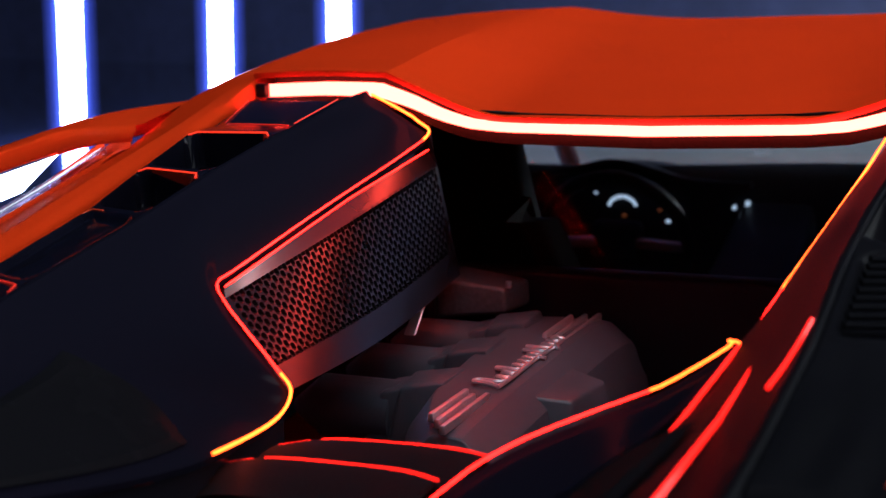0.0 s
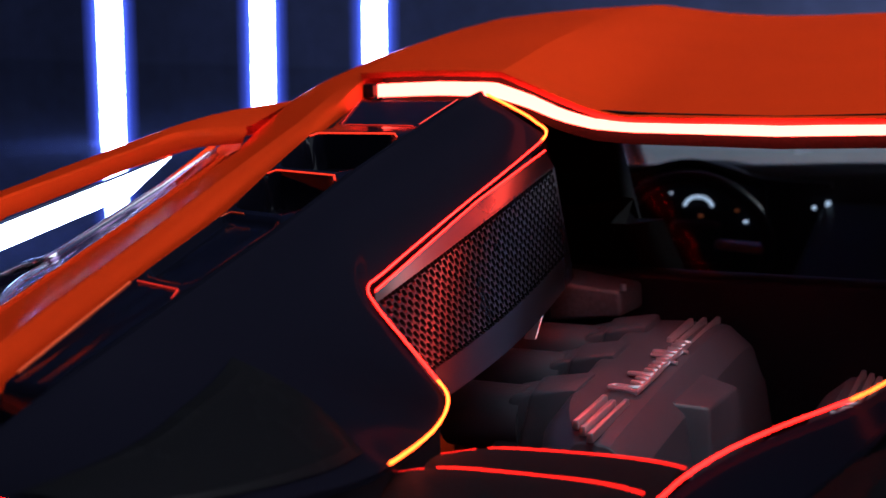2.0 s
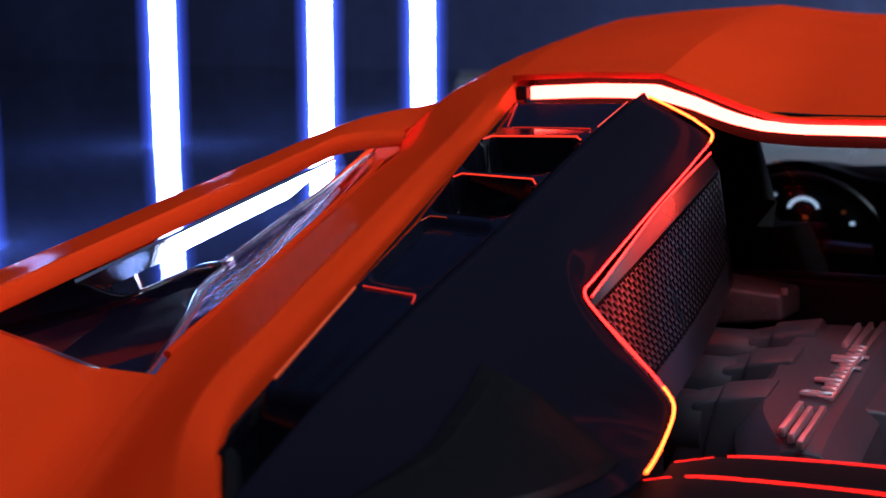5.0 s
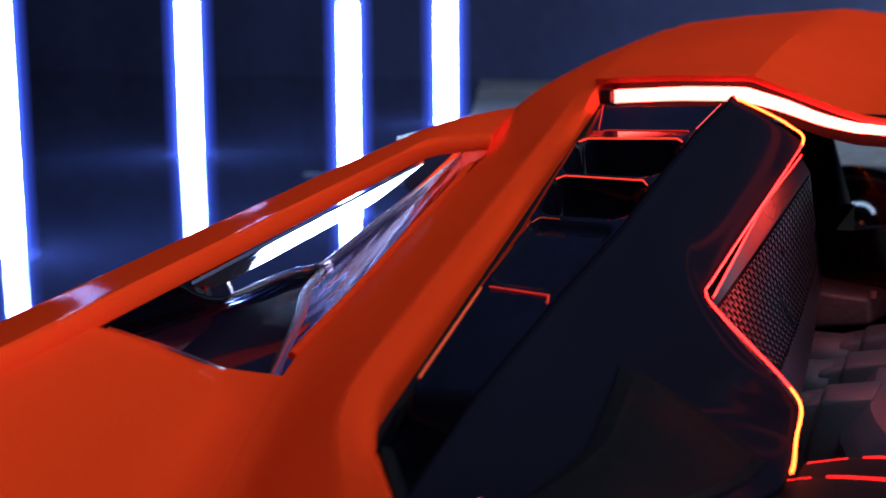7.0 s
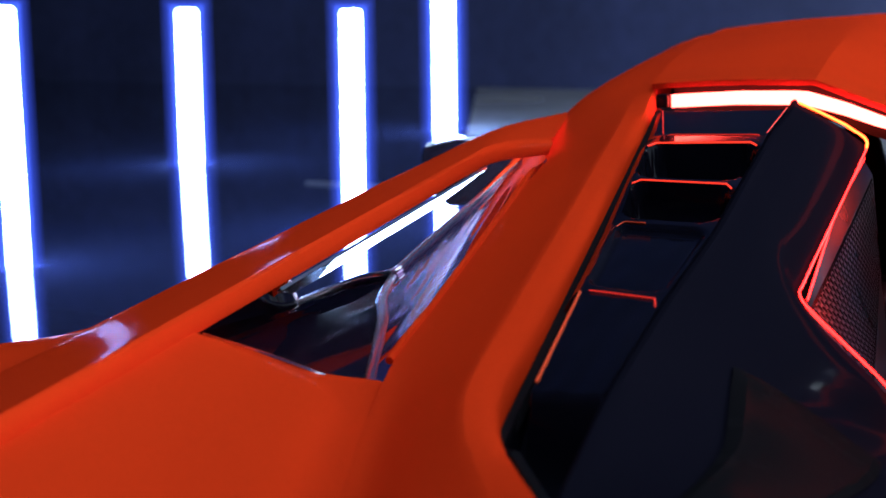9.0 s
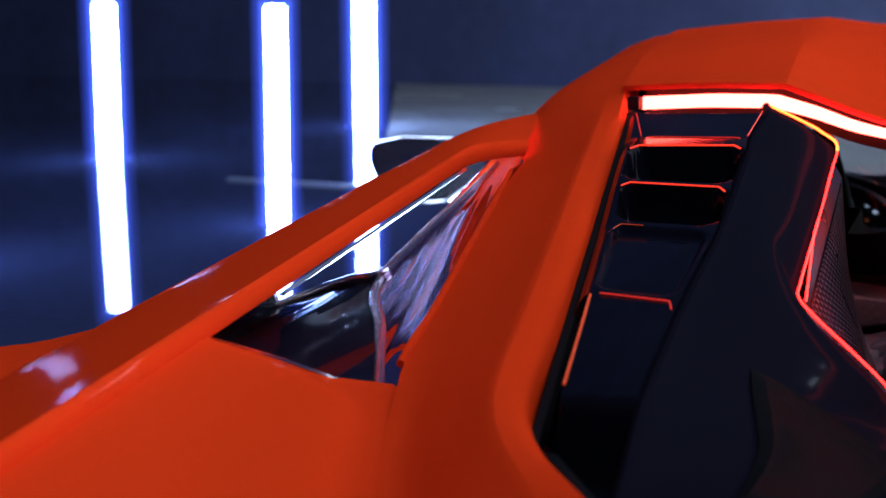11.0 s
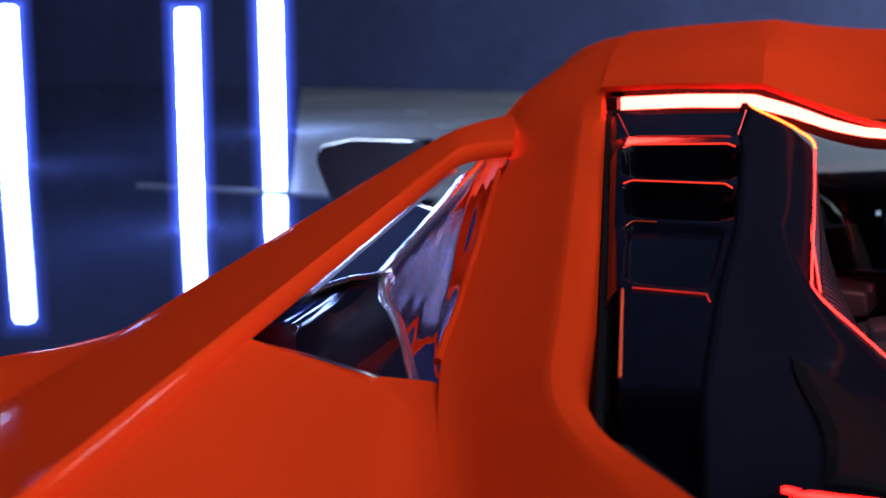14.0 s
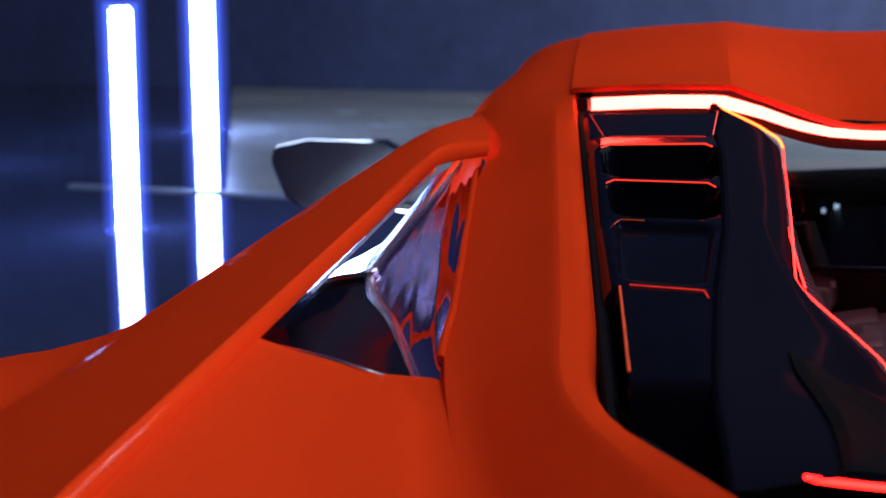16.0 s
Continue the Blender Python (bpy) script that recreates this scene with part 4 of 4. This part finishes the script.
for put in (lambda b: b, second_bank):
    cover = cpart("engine_cover", put(plenum_make()), ENGINE, "dark grey cast engine cover", angle=24)
    for n, (x, y0, y1) in enumerate(((-0.1425, -0.205, -0.118), (-0.1325, -0.214, -0.124), (-0.1225, -0.224, -0.112))):
        cpart("bar", put(bar_make(x, 0.8045 - 0.002 * n, y0, y1)), METAL, "bright metal trim bar", cover)
    for n, (x, y0, y1) in enumerate(((-0.1420, 0.108, 0.207), (-0.1310, 0.112, 0.228), (-0.1195, 0.110, 0.249))):
        cpart("bar", put(bar_make(x, 0.8055 - 0.003 * n, y0, y1)), METAL, "bright metal trim bar", cover)
    cpart("script_badge", put(scroll_make(3)), METAL, "bright metal script strokes on the cover", cover)
    cpart("side_box", put(block([(-0.104, -0.090, 0.66), (-0.046, -0.085, 0.66), (-0.040, 0.060, 0.66), (-0.104, 0.060, 0.66), (-0.100, -0.064, 0.790), (-0.056, -0.050, 0.784), (-0.050, 0.045, 0.780), (-0.098, 0.055, 0.790)], 0.004, 3)), ENGINE, "grained grey box on the cover", cover)
    for y, z in ((0.150, 0.806), (0.030, 0.803), (-0.090, 0.798)):
        cpart("intake_runner", put(runner_make(y + 0.038, -0.345, -0.20, z - 0.046, 0.036)), ENGINE, "grey intake pipe", cover)
        cpart("saddle", put(saddle_make(y, z)), ENGINE, "faceted grey saddle", cover)
        cpart("collar", put(collar_make(y, z)), ENGINE, "grey collar of the intake pipe", cover)

cpart("bay_floor", box(MID, -0.25, 0.60, 0.62, 1.5, 0.04, 0.004), RUBBER, "black engine bay floor")
cpart("firewall", block([(-0.44, 0.29, 0.58), (0.38, 0.29, 0.58), (0.38, 0.33, 0.58), (-0.44, 0.33, 0.58), (-0.44, 0.29, 0.842), (0.38, 0.29, 0.842), (0.38, 0.33, 0.845), (-0.44, 0.33, 0.845)], 0.006, 3), SATIN, "black firewall behind the engine")
both("firewall_bracket", lambda: block([(-0.345, 0.225, 0.785), (-0.235, 0.225, 0.80), (-0.225, 0.29, 0.80), (-0.345, 0.29, 0.785), (-0.345, 0.222, 0.842), (-0.238, 0.230, 0.832), (-0.226, 0.29, 0.834), (-0.345, 0.29, 0.850)], 0.006, 3), CARBON, "dark grey bracket on the firewall")
both("bolt", lambda: rod([(-0.235, 0.236, 0.832), (-0.235, 0.236, 0.840)], 0.004, 8), METAL, "bright bolt head")
both("bay_strut", lambda: block([(-0.299, 0.060, 0.808), (-0.284, 0.060, 0.808), (-0.284, 0.065, 0.808), (-0.299, 0.065, 0.808), (-0.289, 0.108, 0.864), (-0.281, 0.108, 0.864), (-0.281, 0.112, 0.864), (-0.289, 0.112, 0.864)], 0.001, 1), METAL, "bright metal strut")
cpart("rear_window", loft([[(-0.40, 0.31, 0.846), (MID, 0.30, 0.846), (0.34, 0.31, 0.846)], [(-0.42, 0.36, 1.05), (MID, 0.35, 1.05), (0.36, 0.36, 1.05)]], 10, 4, 0.004, -1), GLASS, "tinted rear window pane").visible_shadow = False
# dark cheeks between the window and the perforated panels
both("bay_cheek", lambda: loft([[(-0.318, 0.190, 1.03), (-0.312, 0.215, 0.95), (-0.325, 0.22, 0.84), (-0.33, 0.22, 0.62)], [(-0.36, 0.27, 1.045), (-0.37, 0.28, 0.95), (-0.38, 0.285, 0.84), (-0.40, 0.285, 0.62)], [(-0.47, 0.31, 1.07), (-0.50, 0.32, 0.95), (-0.52, 0.32, 0.84), (-0.54, 0.32, 0.62)], [(-0.585, 0.33, 1.095), (-0.66, 0.33, 1.00), (-0.70, 0.33, 0.86), (-0.76, 0.33, 0.62)]], 10, 12, 0.004, 1), SATIN, "black cheek beside the rear window")

# black cross member at the rear of the bay, with glowing rods for edge reflections
for dy, dz, x0, x1 in ((0.0, -0.006, -0.176, 0.034), (-0.058, -0.003, -0.19, 0.024)):
    pts = [(x0, -0.415 + dy, 0.844 + dz), (x0 + 0.05, -0.418 + dy, 0.856 + dz), (MID - 0.02, -0.440 + dy, 0.868 + dz), (x1 - 0.03, -0.470 + dy, 0.880 + dz), (x1, -0.492 + dy, 0.886 + dz)]
    top = spline(pts, 20)
    cm = cpart("cross_member", loft([[p + V((0, 0.006, -0.07)) for p in top[::4] + [top[-1]]], top[::4] + [top[-1]], [p + V((0, -0.055, -0.006)) for p in top[::4] + [top[-1]]]], 18, 8, 0.004, 1), RUBBER, "matt black cross member")
    cpart("edge_glint", rod([p + V((0, 0.001, 0.0055)) for p in top[4:]], 0.0008, 6), LINE_RED, "glowing red rod for the lamp's reflection on the edge", cm)
    cpart("edge_glint", rod([p + V((0, 0.001, 0.0055)) for p in top[:4]], 0.0008, 6), LINE_RED, "short red rod for a reflection on the edge", cm)


# right-hand trim triangle with glowing rods for its edge reflections
def trim_triangle():
    a = [(0.015, -0.63, 0.864), (0.039, -0.56, 0.884), (0.049, -0.53, 0.89), (0.065, -0.495, 0.895), (0.091, -0.455, 0.901), (0.123, -0.428, 0.911), (0.141, -0.415, 0.919), (0.171, -0.395, 0.938), (0.174, -0.388, 0.944)]
    b = [(0.06, -0.74, 0.862), (0.10, -0.62, 0.892), (0.145, -0.52, 0.915), (0.180, -0.405, 0.945)]
    return loft([a, b], 20, 6, 0.004, 1)


cpart("trim_triangle", trim_triangle(), PILLAR_BODY, "gloss black triangular trim")
tip_line = spline([(0.015, -0.63, 0.873), (0.039, -0.56, 0.893), (0.049, -0.53, 0.899), (0.065, -0.495, 0.904), (0.091, -0.455, 0.91), (0.123, -0.428, 0.92), (0.141, -0.415, 0.928), (0.171, -0.395, 0.947), (0.170, -0.392, 0.950), (0.177, -0.389, 0.948), (0.178, -0.40, 0.944)], 60)
cpart("edge_glint", rod(tip_line[:31], 0.0008, 6), LINE, "glowing red rod for the lamp's reflection on the edge")
cpart("edge_glint", rod(tip_line[30:], 0.0009, 6), LINE_HOT, "glowing orange-red rod for the lamp's reflection on the edge")
cpart("edge_glint", rod(spline([(0.179, -0.400, 0.949), (0.162, -0.50, 0.924), (0.144, -0.60, 0.897), (0.12, -0.72, 0.868)], 16), 0.0016, 6), LINE_RED, "glowing red rod for the lamp's reflection on the edge")

# ---- cabin ----
cpart("dashboard", loft([[(-0.95, 1.75, 0.50), (-0.5, 1.72, 0.50), (MID, 1.72, 0.50), (0.44, 1.72, 0.50), (0.72, 1.75, 0.50)], [(-0.95, 1.70, 0.775), (-0.5, 1.68, 0.775), (MID, 1.70, 0.785), (0.44, 1.68, 0.785), (0.72, 1.70, 0.775)], [(-0.95, 1.82, 0.795), (-0.5, 1.80, 0.798), (MID, 1.84, 0.806), (0.44, 1.80, 0.806), (0.72, 1.82, 0.795)], [(-0.78, 2.3, 0.68), (-0.5, 2.3, 0.69), (MID, 2.3, 0.69), (0.44, 2.3, 0.69), (0.72, 2.3, 0.68)]], 24, 18, 0.01, 1), CABIN, "black leather dashboard")
wheel = cpart("steering_wheel", rod([V((-0.47 + 0.165 * math.cos(k * math.tau / 36), 1.50 - 0.05 * math.sin(k * math.tau / 36), 0.665 + 0.15 * math.sin(k * math.tau / 36))) for k in range(37)], 0.016, 10, cap=False), CABIN, "black steering wheel")
cpart("hub", box(-0.47, 1.52, 0.66, 0.12, 0.04, 0.10, 0.02, 3), CABIN, "", wheel)
for a in (-0.12, 0.12):
    cpart("spoke", rod([(-0.47 + a * 0.4, 1.51, 0.66), (-0.47 + a * 1.3, 1.50, 0.655)], 0.012, 8), METAL, "silver wheel spoke", wheel)
cluster = cpart("gauge_cluster", box(-0.49, 1.66, 0.725, 0.30, 0.03, 0.11, 0.01), CABIN, "instrument cluster with lit gauges")
cpart("gauge_arc", rod([V((-0.495 + 0.034 * math.cos(math.pi * (0.08 + 0.84 * k / 20)), 1.64, 0.715 + 0.030 * math.sin(math.pi * (0.08 + 0.84 * k / 20)))) for k in range(21)], 0.0042, 8), SCREEN, "white lit gauge arc", cluster)
for x, z, s, m in ((-0.40, 0.752, 0.016, SCREEN), (-0.385, 0.735, 0.010, SCREEN), (-0.405, 0.715, 0.010, AMBER), (-0.49, 0.70, 0.012, AMBER), (-0.56, 0.752, 0.008, SCREEN), (-0.385, 0.69, 0.012, SCREEN)):
    cpart("gauge_light", box(x, 1.64, z, s * 0.9, 0.006, s * 0.6, 0.001, 1), m, "", cluster)
console = cpart("centre_console", block([(-0.26, 1.2, 0.4), (-0.02, 1.2, 0.4), (-0.02, 1.7, 0.4), (-0.26, 1.7, 0.4), (-0.24, 1.2, 0.58), (-0.04, 1.2, 0.58), (-0.06, 1.68, 0.74), (-0.22, 1.68, 0.74)], 0.02, 3), CABIN, "black centre console")
for x, z, s, m in ((-0.235, 0.725, 0.014, SCREEN), (-0.205, 0.735, 0.018, SCREEN), (-0.215, 0.70, 0.010, SCREEN), (0.02, 0.63, 0.05, AMBER)):
    cpart("console_light", box(x, 1.655, z, s * 0.6, 0.006, s * 0.7, 0.001, 1), m, "", console)


def seat_make():
    rows = []
    for k in range(9):
        f = k / 8
        y, z = 0.62 - 0.16 * f, 0.38 + 0.50 * f
        w = 0.25 * (1 - 0.35 * f * f)
        rows.append(spline([(-0.42 - w, y + 0.04, z), (-0.42 - w * 0.7, y - 0.02, z), (-0.42, y + 0.02, z), (-0.42 + w * 0.7, y - 0.02, z), (-0.42 + w, y + 0.04, z)], 15))
    return skin(rows, 0.08, 1)


both("door_card", lambda: loft([[(-0.585, 0.30, 1.085), (-0.630, 0.75, 1.128), (-0.668, 1.06, 1.140), (-0.690, 1.55, 1.085)], [(-0.700, 0.30, 0.98), (-0.740, 0.75, 1.02), (-0.775, 1.06, 1.02), (-0.80, 1.60, 0.96)], [(-0.76, 0.30, 0.50), (-0.80, 0.75, 0.50), (-0.82, 1.06, 0.50), (-0.84, 1.70, 0.50)]], 14, 8, 0.006, 1), DOOR, "black inner door card")
both("seat", seat_make, CABIN, "black bucket seat")
both("headrest", lambda: block([(-0.53, 0.50, 0.84), (-0.30, 0.50, 0.84), (-0.31, 0.60, 0.84), (-0.52, 0.60, 0.84), (-0.50, 0.55, 1.02), (-0.355, 0.55, 1.02), (-0.36, 0.62, 1.01), (-0.49, 0.62, 1.01)], 0.02, 3), RUBBER, "black headrest")
cpart("binnacle", loft([[(-0.97, 1.64, 0.790), (-0.74, 1.64, 0.796), (-0.62, 1.63, 0.814), (-0.515, 1.62, 0.836), (-0.42, 1.63, 0.815), (-0.34, 1.64, 0.790), (-0.20, 1.66, 0.780)], [(-0.97, 1.95, 0.760), (-0.74, 1.95, 0.770), (-0.60, 1.95, 0.785), (-0.515, 1.95, 0.795), (-0.43, 1.95, 0.785), (-0.345, 1.95, 0.770), (-0.20, 1.95, 0.765)]], 24, 6, 0.012, 1), CABIN, "black hood over the instruments")
cpart("windscreen", loft([[(-0.74, 1.66, 1.03), (MID, 1.64, 1.10), (0.68, 1.66, 1.03)], [(-0.86, 2.42, 0.66), (MID, 2.55, 0.67), (0.80, 2.42, 0.66)]], 16, 6, 0.004, 1), GLASS_FRONT, "windscreen pane").visible_shadow = False
both("windscreen_pillar", lambda: rod(spline([(-0.77, 1.60, 1.05), (-0.80, 2.0, 0.90), (-0.87, 2.45, 0.66)], 12), 0.03, 10), SATIN, "black windscreen pillar")


# outer hull: flanks, nose, tail and sills down to the wheels
def hull_make():
    stations = [(-1.42, 0.60, 0.92, 0.42), (-1.30, 0.80, 0.86, 0.20), (-0.9, 0.97, 0.84, 0.16), (-0.4, 1.00, 0.86, 0.14), (0.1, 0.98, 0.84, 0.13), (0.8, 0.95, 0.82, 0.12), (1.5, 0.97, 0.77, 0.12), (2.2, 0.98, 0.66, 0.13), (2.8, 0.92, 0.54, 0.14), (3.1, 0.60, 0.44, 0.18)]
    rows = []
    for y, w, top, low in stations:
        w = w - 0.05
        half = [(MID - w * 0.86, y, top), (MID - w * 0.97, y, top - 0.06), (MID - w, y, top * 0.62), (MID - w * 0.97, y, low + 0.08), (MID - w * 0.8, y, low)]
        rows.append(spline(half, 14))
    cols = [spline(c, 44) for c in zip(*rows)]
    return skin([list(r) for r in zip(*cols)], 0.01, -1)


both("flank", hull_make, PAINT, "orange painted flank")
cpart("underbody", loft([[(MID - 0.5, -1.42, 0.40), (MID, -1.45, 0.40), (MID + 0.5, -1.42, 0.40)], [(MID - 0.7, -0.8, 0.14), (MID, -0.8, 0.13), (MID + 0.7, -0.8, 0.14)], [(MID - 0.75, 2.2, 0.13), (MID, 2.2, 0.13), (MID + 0.75, 2.2, 0.13)], [(MID - 0.5, 3.1, 0.18), (MID, 3.15, 0.18), (MID + 0.5, 3.1, 0.18)]], 9, 14, 0.01, -1), SATIN, "black underbody")
cpart("bonnet", loft([[(MID - 0.84, 2.35, 0.61), (MID - 0.4, 2.42, 0.64), (MID, 2.46, 0.65), (MID + 0.4, 2.42, 0.64), (MID + 0.84, 2.35, 0.61)], [(MID - 0.80, 2.85, 0.52), (MID - 0.4, 2.9, 0.55), (MID, 2.95, 0.56), (MID + 0.4, 2.9, 0.55), (MID + 0.80, 2.85, 0.52)], [(MID - 0.5, 3.12, 0.43), (MID - 0.25, 3.18, 0.43), (MID, 3.2, 0.43), (MID + 0.25, 3.18, 0.43), (MID + 0.5, 3.12, 0.43)]], 16, 10, 0.01, 1), PAINT, "orange bonnet")


cpart("tail_panel", loft([[(MID - 0.80, -1.36, 0.84), (MID - 0.4, -1.40, 0.86), (MID, -1.41, 0.86), (MID + 0.4, -1.40, 0.86), (MID + 0.80, -1.36, 0.84)], [(MID - 0.78, -1.42, 0.65), (MID, -1.47, 0.65), (MID + 0.78, -1.42, 0.65)], [(MID - 0.6, -1.44, 0.40), (MID, -1.46, 0.40), (MID + 0.6, -1.44, 0.40)]], 16, 8, 0.01, -1), SATIN, "black tail panel")


def wheel_make(x, y, r, w, s):
    wh = cpart("wheel", level(rod([(x - s * w * 0.30, y, r), (x + s * w * 0.30, y, r)], r * 0.70, 28)), METAL, "silver alloy rim")
    ring = [(r * 0.70, -w / 2), (r * 0.95, -w / 2), (r, -w * 0.38), (r, w * 0.38), (r * 0.95, w / 2), (r * 0.70, w / 2)]
    bm = bmesh.new()
    n = 36
    vs = [[bm.verts.new((x + b, y + a * math.cos(k * math.tau / n), r + a * math.sin(k * math.tau / n))) for a, b in ring] for k in range(n)]
    for k in range(n):
        for j in range(6):
            bm.faces.new((vs[k][j], vs[k][(j + 1) % 6], vs[(k + 1) % n][(j + 1) % 6], vs[(k + 1) % n][j]))
    bmesh.ops.recalc_face_normals(bm, faces=bm.faces)
    cpart("tyre", level(bm), RUBBER, "black tyre", wh)


for s in (-1, 1):
    wheel_make(MID + s * 0.80, -0.78, 0.36, 0.33, s)
    wheel_make(MID + s * 0.82, 2.0, 0.34, 0.26, s)


# door mirror on its stalk
def mirror_make():
    front = [(-1.475, 1.21, 0.900), (-1.46, 1.20, 0.935), (-1.38, 1.20, 0.952), (-1.20, 1.22, 0.945), (-1.165, 1.22, 0.925), (-1.19, 1.22, 0.86), (-1.28, 1.22, 0.80), (-1.40, 1.20, 0.792), (-1.44, 1.20, 0.82)]
    bm = bmesh.new()
    mid = sum((V(p) for p in front), V((0, 0, 0))) / len(front)
    rings = [[V(p) for p in front]] + [[mid.lerp(V(p), k) + V((0, dy, 0)) for p in front] for k, dy in ((1.02, 0.03), (0.9, 0.09), (0.55, 0.15))]
    vs = [[bm.verts.new(p) for p in r] for r in rings]
    n = len(front)
    for a, b in zip(vs, vs[1:]):
        for k in range(n):
            bm.faces.new((a[k], a[(k + 1) % n], b[(k + 1) % n], b[k]))
    bm.faces.new(vs[0][::-1])
    bm.faces.new(vs[-1])
    bmesh.ops.recalc_face_normals(bm, faces=bm.faces)
    bmesh.ops.bevel(bm, geom=[e for e in bm.edges if e.calc_face_angle(0) > 0.7], offset=0.006, segments=2, affect="EDGES")
    return bm


for put in (lambda b: b, mirrored):
    dm = cpart("door_mirror", put(mirror_make()), GLOSS, "gloss black door mirror")
    cpart("stalk", put(rod(spline([(-1.26, 1.28, 0.80), (-1.12, 1.32, 0.77), (-0.92, 1.36, 0.76)], 8), 0.018, 8, 0.6)), GLOSS, "", dm)
